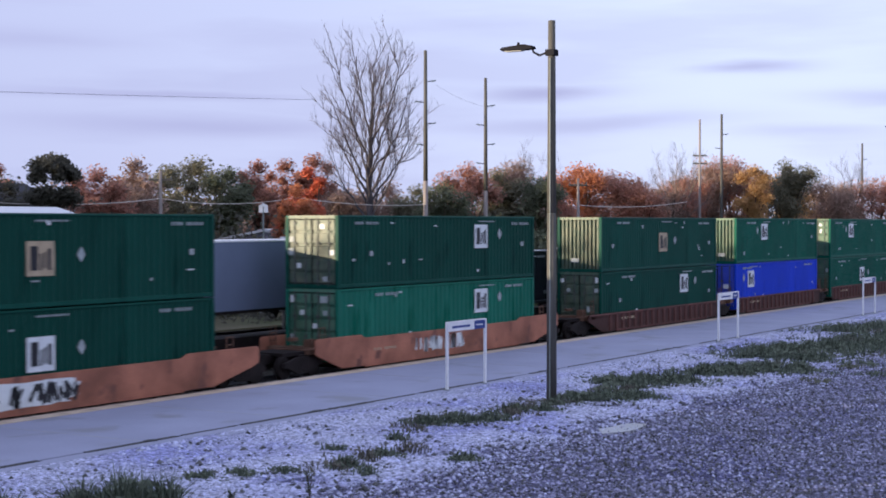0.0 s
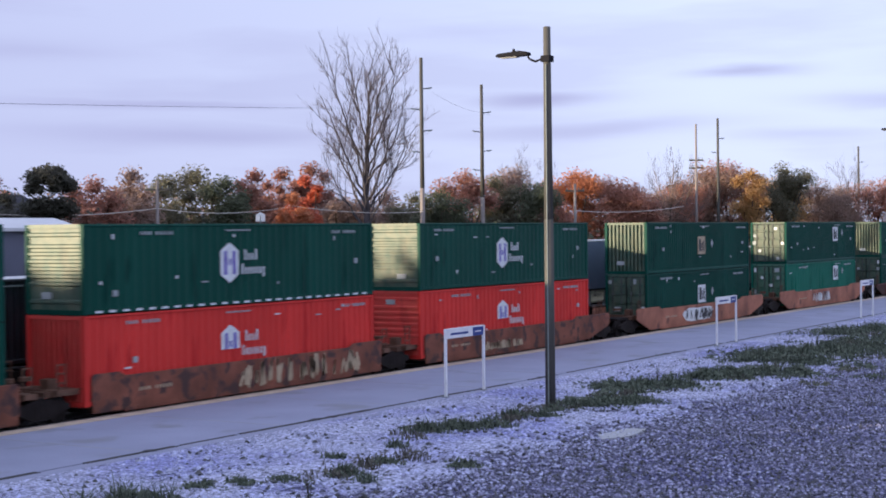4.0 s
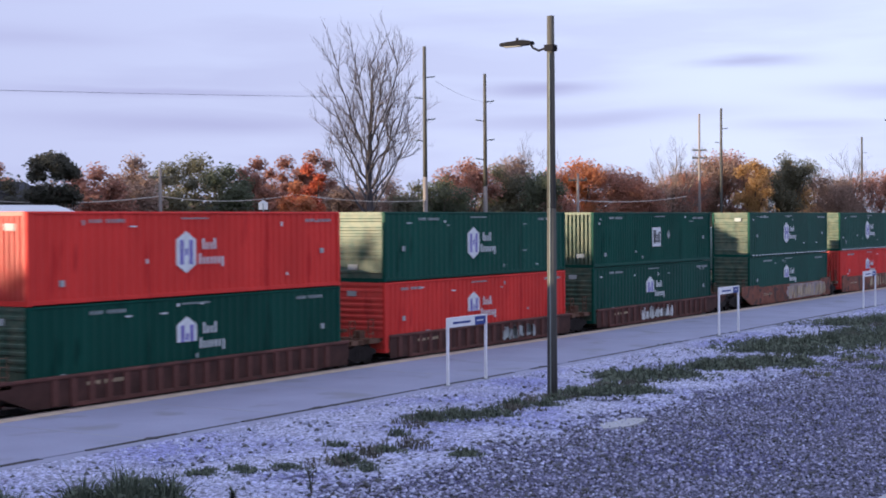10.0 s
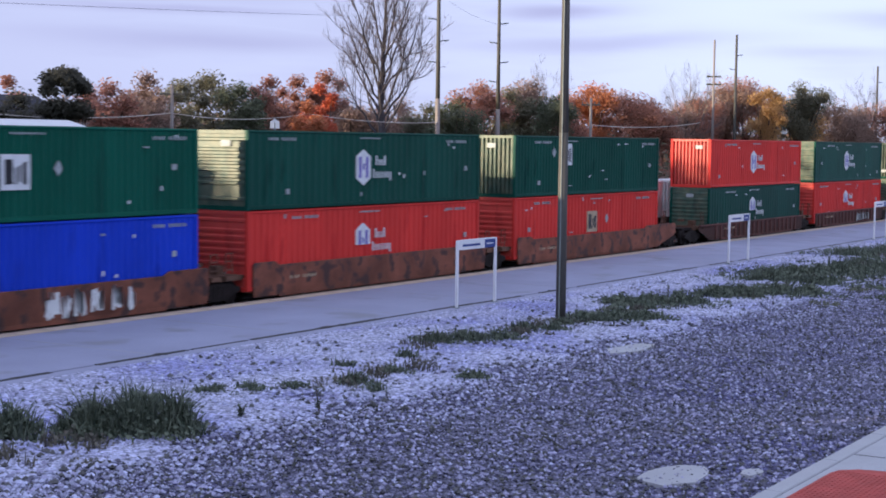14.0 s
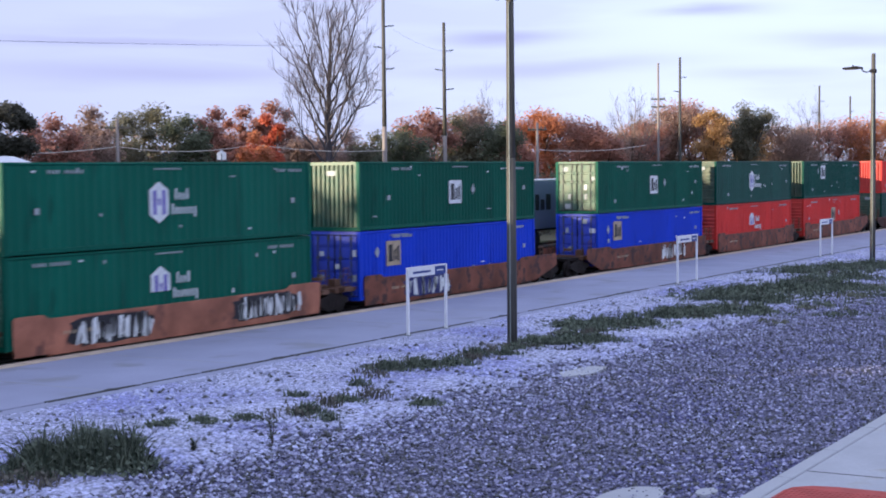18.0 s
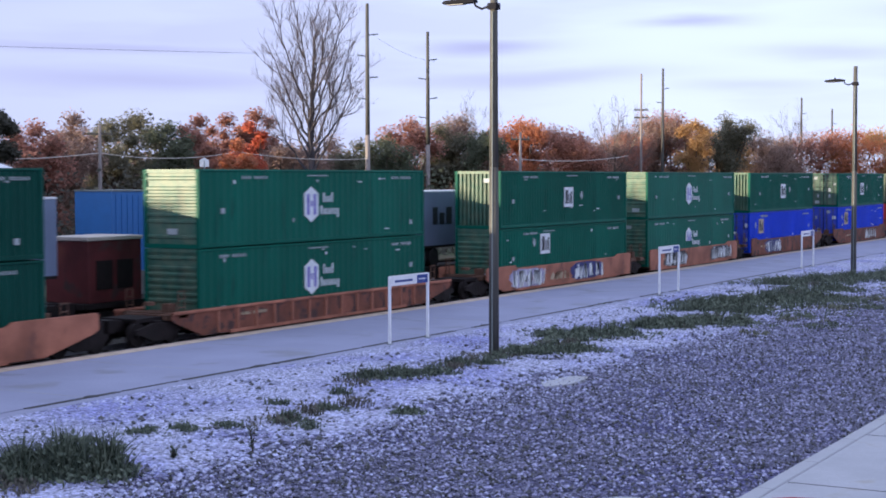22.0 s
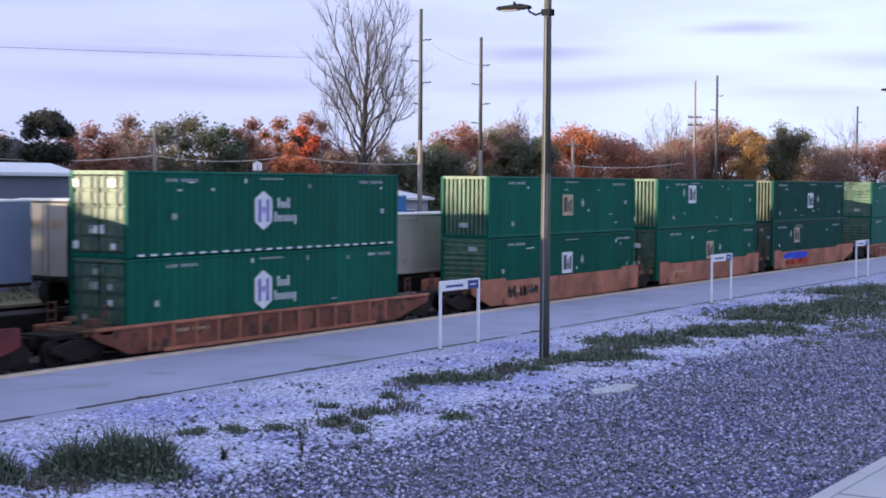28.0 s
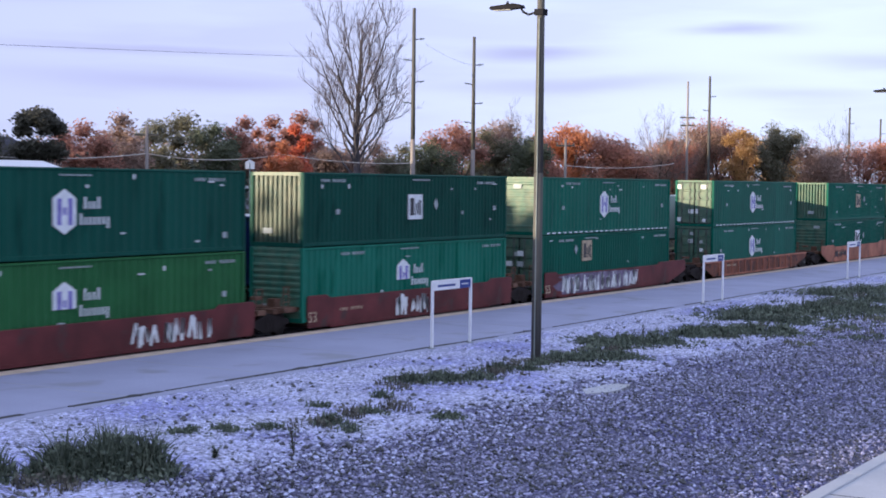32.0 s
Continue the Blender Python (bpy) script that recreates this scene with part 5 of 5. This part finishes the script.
# ---- street lamps and platform signs ----
def street_lamp(x, y, top, label):
    ob = thing("street_lamp", label, "street lamp", (x, y, -0.05), group="street lamps along the platform")
    part("pole", cached(("lamp_pole", top), POLE_WOOD, lambda g: g.tube((0, 0, -0.1), (0, 0, top * 0.5), 0.165, 0.145, 14).tube((0, 0, top * 0.5), (0, 0, top), 0.145, 0.115, 14), smooth=True), ob)
    arm = part("arm", cached("lamp_arm", FIXTURE, lambda g: g.tube((0, 0.1, -0.98), (-0.02, 0.42, -1.08), 0.035, 0.035, 8).tube((-0.02, 0.42, -1.08), (-0.05, 0.62, -0.98), 0.035, 0.035, 8).tube((-0.05, 0.62, -0.98), (-0.06, 0.7, -0.82), 0.035, 0.035, 8)), ob, (0, 0, top))
    head = part("lamp_head", cached("lamp_head", FIXTURE, lambda g: g.prism([(0.62, -0.86), (0.66, -0.76), (0.95, -0.70), (1.75, -0.76), (1.82, -0.82), (1.75, -0.88), (0.95, -0.88)], "x", -0.16, 0.12), 0.015), arm)
    part("lens", cached("lamp_lens", LENS, lambda g: g.box(-0.12, 0.08, 1.05, 1.65, -0.905, -0.885)), head)
    part("bracket", cached("lamp_bracket", FIXTURE, lambda g: g.box(-0.16, 0.16, -0.16, 0.16, -1.12, -0.92), 0.01), ob, (0, 0, top))
    part("photocell", cached("photocell", FIXTURE, lambda g: g.tube((-0.02, 1.2, -0.72), (-0.02, 1.2, -0.62), 0.05, 0.04, 8)), head)
    part("conduit", cached(("conduit", top), GALV, lambda g: g.tube((-0.17, -0.02, 0.2), (-0.14, -0.02, top - 1.2), 0.022, 0.022, 6)), ob)
    return ob


street_lamp(43.2, 22.5, 12.25, "weathered wooden street lamp pole with one flat lamp arm")
street_lamp(90.3, 23.05, 12.3, "distant wooden street lamp pole with one flat lamp arm")


def platform_sign():
    ob = thing("platform_sign", "white-framed platform sign with a blue end panel", "sign", group="signs along the platform")
    for x in (0.0, 2.62):
        leg = part("post", cached("sign_post", WHITE_PAINT, lambda g: g.box(-0.045, 0.045, -0.045, 0.045, 0.0, 2.34), 0.008), ob, (x, 0, 0))
        part("base_plate", cached("sign_base", GALV, lambda g: g.box(-0.1, 0.1, -0.1, 0.1, 0.0, 0.02)), leg)
    panel = part("panel", cached("sign_panel", WHITE_PAINT, lambda g: g.box(0.05, 1.82, -0.03, 0.03, 2.0, 2.30), 0.006), ob)
    part("blue_panel", cached("sign_blue_panel", SIGN_BLUE, lambda g: g.box(1.82, 2.57, -0.03, 0.03, 2.0, 2.30), 0.006), ob, label="dark blue end panel")
    part("lettering_bar", cached("sign_text", SIGN_BLUE, lambda g: g.box(0.3, 1.5, -0.034, -0.029, 2.11, 2.19)), panel)
    part("lettering_bar", cached("sign_text_white", WHITE_PAINT, lambda g: g.box(1.95, 2.4, -0.036, -0.029, 2.13, 2.17)), panel)
    part("top_rail", cached("sign_rail", WHITE_PAINT, lambda g: g.box(0.04, 2.58, -0.04, 0.04, 2.30, 2.35), 0.006), ob)
    return ob


sign = platform_sign()
sign.matrix_basis = pose(44.73, 27.35, 0)
for x in (70.05, 94.4, 119.2):
    copy_thing(sign, pose(x, 27.35, 0))

# ---- buildings beyond the tracks ----
ROOF_WHITE = surface("white_metal_roof", (0.66, 0.66, 0.70), 0.5, vary=0.1, scale=0.4, bump=0.1)
CLAD_GREY = surface("grey_metal_cladding", (0.13, 0.135, 0.19), 0.6, vary=0.15, scale=0.5, bump=0.1)
CLAD_PALE = surface("pale_metal_cladding", (0.40, 0.40, 0.50), 0.6, vary=0.12, scale=0.5, bump=0.1)
BRICK_DARK = surface("dark_brick", (0.06, 0.045, 0.045), 0.85, vary=0.3, scale=1.0, bump=0.3)
ROOF_DARK = surface("dark_shingles", (0.03, 0.03, 0.045), 0.8, vary=0.3, scale=1.0, bump=0.3)
GLASS = surface("dark_window_glass", (0.02, 0.025, 0.035), 0.1, vary=0.1, bump=0.0)
TRUCK_BLUE = surface("truck_blue", (0.05, 0.16, 0.42), 0.45, vary=0.1, bump=0.0)


def gabled(name, label, x, y, rz, length, depth, wall_h, rise, wall_mat, roof_mat, windows):
    ob = thing(name, label, "building", (x, y, -0.45), rz)
    w = part("wall", Geo().prism([(-depth / 2, 0), (depth / 2, 0), (depth / 2, wall_h), (0, wall_h + rise), (-depth / 2, wall_h)], "x", 0, length).mesh("wall", wall_mat), ob)
    o = 0.35
    part("roof", Geo().prism([(-depth / 2 - o, wall_h - 0.05), (0, wall_h + rise + 0.05), (depth / 2 + o, wall_h - 0.05), (depth / 2 + o, wall_h + 0.12), (0, wall_h + rise + 0.25), (-depth / 2 - o, wall_h + 0.12)], "x", -o, length + o).mesh("roof", roof_mat), ob)
    for i in range(windows):
        xx = length * (i + 0.5) / windows
        win = part("window", Geo().box(xx - 0.55, xx + 0.55, -depth / 2 - 0.05, -depth / 2 + 0.02, wall_h - 2.0, wall_h - 0.7).mesh("window", WHITE_PAINT), w)
        part("pane", Geo().box(xx - 0.47, xx + 0.47, -depth / 2 - 0.07, -depth / 2 - 0.03, wall_h - 1.92, wall_h - 0.78).mesh("pane", GLASS), win)
    return ob


gabled("shed", "long grey metal shed with a white roof", 34, 59, 0, 23.0, 3.4, 6.45, 0.38, CLAD_GREY, ROOF_WHITE, 0)
gabled("house", "dark brick house with a dark shingle roof", 60.5, 78, 0, 12, 7, 7.2, 1.5, BRICK_DARK, ROOF_DARK, 3)
board = thing("notice_board", "small white board on a post among the trees", "sign", (70.6, 55.8, -0.45), 35)
part("post", Geo().tube((0, 0, 0), (0, 0, 7.2), 0.06, 0.05, 8).mesh("post", GALV), board)
part("panel", Geo().prism([(-0.27, 6.85), (0.27, 6.85), (0.27, 7.25), (0, 7.42), (-0.27, 7.25)], "x", -0.04, 0.04).mesh("panel", WHITE_PAINT), board)
gabled("warehouse", "low pale warehouse behind the far track", 84, 66, -12, 11.5, 10, 5.0, 0.6, CLAD_PALE, ROOF_WHITE, 3)


def box_truck(x, y, rz, paint, cab_paint, n, label):
    ob = thing("box_truck", label, "truck", (x, y, -0.45), rz, group="trucks beyond the far track")
    part("cargo_box", cached(("cargo_box", n), paint, lambda g: g.box(0, n, 0, 2.4, 2.5, 5.4), 0.03), ob)
    part("roof_cap", cached(("cargo_roof", n), WHITE_PAINT, lambda g: g.box(-0.02, n + 0.02, -0.02, 2.42, 5.38, 5.46), 0.01), ob)
    part("chassis", cached(("truck_chassis", n), GRIME, lambda g: g.box(0, n + 2.0, 0.3, 2.1, 1.7, 2.5)), ob)
    cab = part("cab", cached("cab", cab_paint, lambda g: g.prism([(6.3, 1.9), (8.3, 1.9), (8.3, 3.1), (7.8, 4.3), (6.3, 4.4)], "y", 0.1, 2.3), 0.04), ob, (n - 6.2, 0, 0))
    part("windscreen", cached("windscreen", GLASS, lambda g: g.prism([(8.28, 3.15), (7.83, 4.2), (7.87, 4.22), (8.33, 3.15)], "y", 0.25, 2.15)), cab)
    for yy in (0.06, 2.3):
        part("side_window", cached("cab_window", GLASS, lambda g: g.prism([(6.6, 3.1), (7.9, 3.1), (7.6, 4.0), (6.6, 4.05)], "y", 0, 0.05)), cab, (0, yy, 0))
    for xx in (1.2, n + 1.1):
        for yy in (0.0, 2.0):
            part("wheel", cached("truck_wheel", TIRE, lambda g: g.tube((0, 0, 0), (0, 0.35, 0), 0.5, 0.5, 16)), ob, (xx, yy, 1.35))
    return ob


structure("embankment", Geo().box(-60, 320, 49.5, 56, -0.9, 0.4).mesh("embankment", EARTH), "low earth bank beyond the far track")
box_truck(72.7, 53.0, 180, WHITE_PAINT, WELL["maroon"], 4.1, "white box truck with a dark red cab")
box_truck(73.7, 51.0, 0, TRUCK_BLUE, TRUCK_BLUE, 5.6, "blue box truck parked beyond the far track")


def storage_box(x, y):
    ob = thing("storage_container", "blue steel storage container on the bank beyond the tracks", "container", (x, y, 0.4))
    part("body", cached("storage_body", TRUCK_BLUE, lambda g: g.box(0, 2.8, 0, 2.4, 0.1, 4.7), 0.02), ob)
    for i in range(6):
        part("rib", cached("storage_rib", TRUCK_BLUE, lambda g: g.box(0, 0.12, -0.04, 0, 0.25, 4.55)), ob, (0.3 + i * 0.41, 0, 0))
    part("roof", cached("storage_roof", GALV, lambda g: g.box(-0.03, 2.83, -0.05, 2.43, 4.7, 4.78), 0.01), ob)


storage_box(57.0, 50.8)

# ---- loose stone, weeds and litter on the near ground ----
def stones(name, label, mat, x0, x1, y0, y1, count, lo, hi, seed, lean=1.7, z=-0.02):
    rn = np.random.RandomState(seed)
    xs = x0 + (x1 - x0) * rn.rand(count) ** lean
    ys = y0 + (y1 - y0) * rn.rand(count)
    ss = lo + (hi - lo) * rn.rand(count) ** 2
    octa = np.array([(1, 0, 0), (0, 1, 0), (-1, 0, 0), (0, -1, 0), (0, 0, 0.7), (0, 0, -0.7)])
    v, f = [], []
    for i in range(count):
        a = rn.rand() * 6.28
        c, s = math.cos(a), math.sin(a)
        o = octa * (1 + 0.35 * (rn.rand(6, 1) - 0.5)) * ss[i]
        p = np.stack([o[:, 0] * c - o[:, 1] * s + xs[i], o[:, 0] * s + o[:, 1] * c + ys[i], o[:, 2] + z + ss[i] * 0.3], 1)
        k = 6 * i
        v += p.tolist()
        f += [(k, k + 1, k + 4), (k + 1, k + 2, k + 4), (k + 2, k + 3, k + 4), (k + 3, k, k + 4), (k + 1, k, k + 5), (k + 2, k + 1, k + 5), (k + 3, k + 2, k + 5), (k, k + 3, k + 5)]
    me = bpy.data.meshes.new(name)
    me.from_pydata(v, [], f)
    me.materials.append(mat)
    tagged(new(name, me), label, "gravel", kind="stuff")


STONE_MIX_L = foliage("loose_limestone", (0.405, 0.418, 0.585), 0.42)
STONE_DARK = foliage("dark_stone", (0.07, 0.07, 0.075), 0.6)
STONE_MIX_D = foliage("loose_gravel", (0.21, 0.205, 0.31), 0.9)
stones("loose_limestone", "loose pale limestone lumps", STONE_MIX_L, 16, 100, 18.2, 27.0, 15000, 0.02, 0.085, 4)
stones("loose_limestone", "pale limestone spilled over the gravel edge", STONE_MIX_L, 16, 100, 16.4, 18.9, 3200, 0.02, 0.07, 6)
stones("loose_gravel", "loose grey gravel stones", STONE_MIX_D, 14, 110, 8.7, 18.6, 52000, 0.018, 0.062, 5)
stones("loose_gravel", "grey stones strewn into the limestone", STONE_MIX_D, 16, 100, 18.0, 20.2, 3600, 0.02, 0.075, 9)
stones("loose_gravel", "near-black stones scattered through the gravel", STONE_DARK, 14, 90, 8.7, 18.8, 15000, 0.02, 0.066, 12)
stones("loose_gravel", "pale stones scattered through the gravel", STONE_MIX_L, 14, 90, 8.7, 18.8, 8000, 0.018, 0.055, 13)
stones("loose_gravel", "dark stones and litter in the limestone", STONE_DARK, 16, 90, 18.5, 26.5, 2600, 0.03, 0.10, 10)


def blades(name, label, spots, seed, mat, count, tall, broad=1.1, leafy=1.0):
    """Tufts of narrow bent blades gathered round the spots (x, y, radius)."""
    r = random.Random(seed)
    g = Geo()
    area = sum(s[2] ** 2 for s in spots)
    for x, y, rad in spots:
        tufts = []
        for _ in range(int(count * rad * rad / area)):
            if r.random() < 0.11 or not tufts:
                a, q = r.uniform(0, 6.283), rad * abs(r.gauss(0, 0.62))
                tufts.append((x + math.cos(a) * q * 1.15, y + math.sin(a) * q * 1.3, r.uniform(0.4, 1.0) * max(0.22, 1.25 - 0.75 * q / rad)))
            tx, ty, th = r.choice(tufts[-40:])
            px, py = tx + r.gauss(0, 0.11), ty + r.gauss(0, 0.12)
            h = tall * th * r.uniform(0.5, 1.2)
            if r.random() < 0.6:
                p = Vector((px + r.gauss(0, 0.05), py + r.gauss(0, 0.05), h * r.uniform(0.05, 0.85)))
                u = Vector((r.gauss(0, 1), r.gauss(0, 1), r.gauss(0.3, 0.6))).normalized()
                o = u.orthogonal().normalized()
                z = r.uniform(0.03, 0.065) * leafy
                k = len(g.v)
                g.v += [tuple(p - u * z), tuple(p + o * z * 0.6), tuple(p + u * z), tuple(p - o * z * 0.6)]
                g.f.append((k, k + 1, k + 2, k + 3))
                continue
            t, w = r.uniform(0, 6.283), r.uniform(0.012, 0.03) * broad
            dx, dy = math.cos(t), math.sin(t)
            lean = h * r.uniform(0.1, 0.6)
            lx, ly = r.gauss(0, 1) * lean, r.gauss(0, 1) * lean
            k = len(g.v)
            g.v += [(px - dx * w, py - dy * w, -0.06), (px + dx * w, py + dy * w, -0.06), (px + dx * w * 0.7 + lx * 0.4, py + dy * w * 0.7 + ly * 0.4, h * 0.6), (px - dx * w * 0.7 + lx * 0.4, py - dy * w * 0.7 + ly * 0.4, h * 0.6), (px + lx, py + ly, h)]
            g.f += [(k, k + 1, k + 2, k + 3), (k + 3, k + 2, k + 4)]
    tagged(new(name, g.mesh(name, mat)), label, "weeds", group="weeds beside the platform", kind="stuff")


blades("weed_patch", "thick dark green weed patch on the limestone", [(21.2, 21.2, 0.5), (21.8, 20.6, 0.6), (22.3, 20.1, 0.4), (22.4, 21.2, 0.35)], 1, GRASS, 9000, 0.86, 1.0, 1.1)
blades("weed_patch", "ragged dark green weed patch near the gravel", [(20.2, 22.3, 0.45), (19.5, 22.6, 0.45), (18.6, 22.9, 0.5)], 21, GRASS, 4200, 0.66, 1.0, 1.1)
blades("weed_patch", "low weeds in limestone chips", [(26.3, 22.6, 0.3), (27.2, 22.2, 0.32), (28.1, 21.6, 0.22), (25.0, 23.0, 0.2), (24.4, 21.8, 0.16)], 2, GRASS, 1000, 0.2)
blades("weed_patch", "small dark weed tufts in limestone chips", [(29.3, 20.7, 0.3), (31.2, 20.9, 0.26), (31.8, 18.9, 0.25), (31.2, 22.4, 0.2), (28.6, 19.6, 0.15), (33.8, 22.2, 0.18)], 3, GRASS, 1500, 0.28)
blades("weed_patch", "weeds growing round the street lamp", [(36.8, 23.2, 0.5), (37.6, 22.7, 0.65), (38.6, 22.0, 0.5), (40.6, 22.4, 0.5), (41.3, 21.8, 0.4), (42.8, 22.3, 0.4)], 4, GRASS, 2800, 0.36)
blades("weed_patch", "dull green weed clump on the limestone", [(44.4, 22.2, 0.7), (45.3, 21.6, 0.9), (46.0, 20.9, 0.8), (47.6, 22.6, 0.4)], 5, GRASS, 2600, 0.36, 1.1, 1.5)
blades("weed_patch", "dull green weed clump beside the platform", [(49.6, 23.4, 0.8), (50.4, 22.6, 1.1), (51.4, 21.8, 1.0), (48.6, 22.0, 0.5)], 22, GRASS, 3400, 0.42, 1.1, 1.5)
blades("weed_patch", "green weed clump beside the path", [(54.6, 22.0, 0.9), (55.8, 21.4, 1.3), (57.0, 20.3, 1.3), (57.9, 19.3, 0.8), (54.9, 20.6, 0.6)], 6, GRASS, 5400, 0.44, 1.1, 1.5)
blades("weed_patch", "broad green weed bank beside the gravel", [(62.8, 22.6, 1.7), (65.3, 22.4, 2.4), (67.8, 21.2, 2.6), (70.6, 19.8, 1.9), (62.5, 20.4, 1.2), (73.0, 21.8, 1.5), (76.5, 20.8, 1.6)], 7, GRASS, 11000, 0.55, 1.1, 1.5)
blades("weed_patch", "far green weed bank beside the gravel", [(79.8, 24.4, 1.7), (82.5, 23.2, 2.1), (85.2, 21.8, 2.2), (88.0, 20.6, 1.8)], 23, GRASS, 7000, 0.55, 1.1, 1.5)
blades("weed_patch", "dry straw-coloured weeds thinning into the gravel", [(66, 17.8, 1.5), (72, 17.2, 1.8), (79, 17.0, 2.0), (60, 17.6, 1.2), (86, 18.0, 2.0), (54, 17.0, 1.0)], 8, STRAW, 1900, 0.25)
blades("weed_patch", "thin dull green growth spreading over the gravel", [(62, 18.0, 1.8), (67, 16.4, 2.2), (73, 15.6, 2.6), (80, 15.4, 2.8), (58, 16.0, 1.4), (70, 18.6, 2.0)], 24, GRASS, 3000, 0.2, 1.1, 1.3)
blades("weed_patch", "distant green weeds along the platform", [(90, 20.5, 1.6), (96, 20.8, 1.8), (103, 20.6, 2.0), (112, 20.8, 2.4)], 9, GRASS, 7000, 0.55, 1.1, 1.5)


for k, (x, y, rad, n) in enumerate(((20.5, 20.8, 2.4, 900), (30.5, 20.8, 2.0, 500), (37.0, 23.2, 1.6, 350), (41.5, 22.2, 1.8, 600), (48.5, 22.0, 2.4, 500), (57.0, 20.6, 2.6, 500), (68.0, 21.2, 4.5, 1100), (83.0, 22.4, 4.5, 800))):
    blades("weed_patch", "dead brown stems among the weeds", [(x + (i - 1) * rad * 0.8, y + 0.15 * (i % 2), rad * 0.45) for i in range(3)], 30 + k, DEAD, n, 0.30)


def tall_weed(x, y, h, seed):
    r = random.Random(seed)
    ob = thing("tall_weed", "single upright leafy weed in the gravel", "weed", (x, y, -0.04))
    g, leaf = Geo(), Geo()
    for i in range(4):
        a, l = r.uniform(0, 6.283), r.uniform(0.02, 0.1)
        tip = Vector((math.cos(a) * l, math.sin(a) * l, h * r.uniform(0.7, 1)))
        g.tube((0, 0, 0), tip, 0.012, 0.006, 5, False)
        for k in range(26):
            t = r.uniform(0.15, 1)
            p = tip * t
            d = Vector((r.gauss(0, 1), r.gauss(0, 1), r.gauss(0.3, 0.4))).normalized() * r.uniform(0.06, 0.14)
            s = Vector((-d.y, d.x, 0)) * 0.25
            j = len(leaf.v)
            leaf.v += [tuple(p), tuple(p + d * 0.5 + s), tuple(p + d), tuple(p + d * 0.5 - s)]
            leaf.f.append((j, j + 1, j + 2, j + 3))
    part("stem", g.mesh("stem", BARK), ob)
    tagged(part("leaf", leaf.mesh("leaf", GRASS), ob), kind="stuff")


tall_weed(25.7, 19.1, 0.62, 3)
tall_weed(24.2, 20.0, 0.35, 4)
tall_weed(52.6, 22.9, 0.55, 5)
tall_weed(72.5, 23.2, 0.5, 6)
patch = Geo()
rp = random.Random(8)
for cx, cy, ax, ay in ((24.3, 10.4, 1.1, 0.55), (25.3, 9.35, 0.35, 0.18), (38.9, 18.0, 1.4, 0.5), (57.5, 19.4, 1.2, 0.3), (59.6, 21.4, 1.6, 0.18)):
    patch.prism([(cx + ax * math.cos(a) * rp.uniform(0.75, 1.1), cy + ay * math.sin(a) * rp.uniform(0.7, 1.1)) for a in [2 * math.pi * i / 16 for i in range(16)]], "z", -0.1, 0.022)
structure("ground_pale_patch", patch.mesh("ground_pale_patch", CONCRETE_OLD), "pale hard patches in the gravel")


# ---- what moves ----
def motions():
    travelled = ((0, 1.84), (1, 15.08), (2, 28.43), (3, 41.8), (4.5, 61.76), (6, 81.3), (8, 107.42), (12, 160.12), (16, 213.27), (20, 266.69), (24, 320.19), (28, 373.59), (32, 426.7))
    for ob, s, z in TRAIN_A:
        walk(ob, [(t, pose(s + d, FACE, z)) for t, d in travelled])
    for ob, q, z in TRAIN_B:
        walk(ob, [(t, pose(q - 12.7 * t, FACE + 4.6, z)) for t in (0, 16, 32)])


motions()
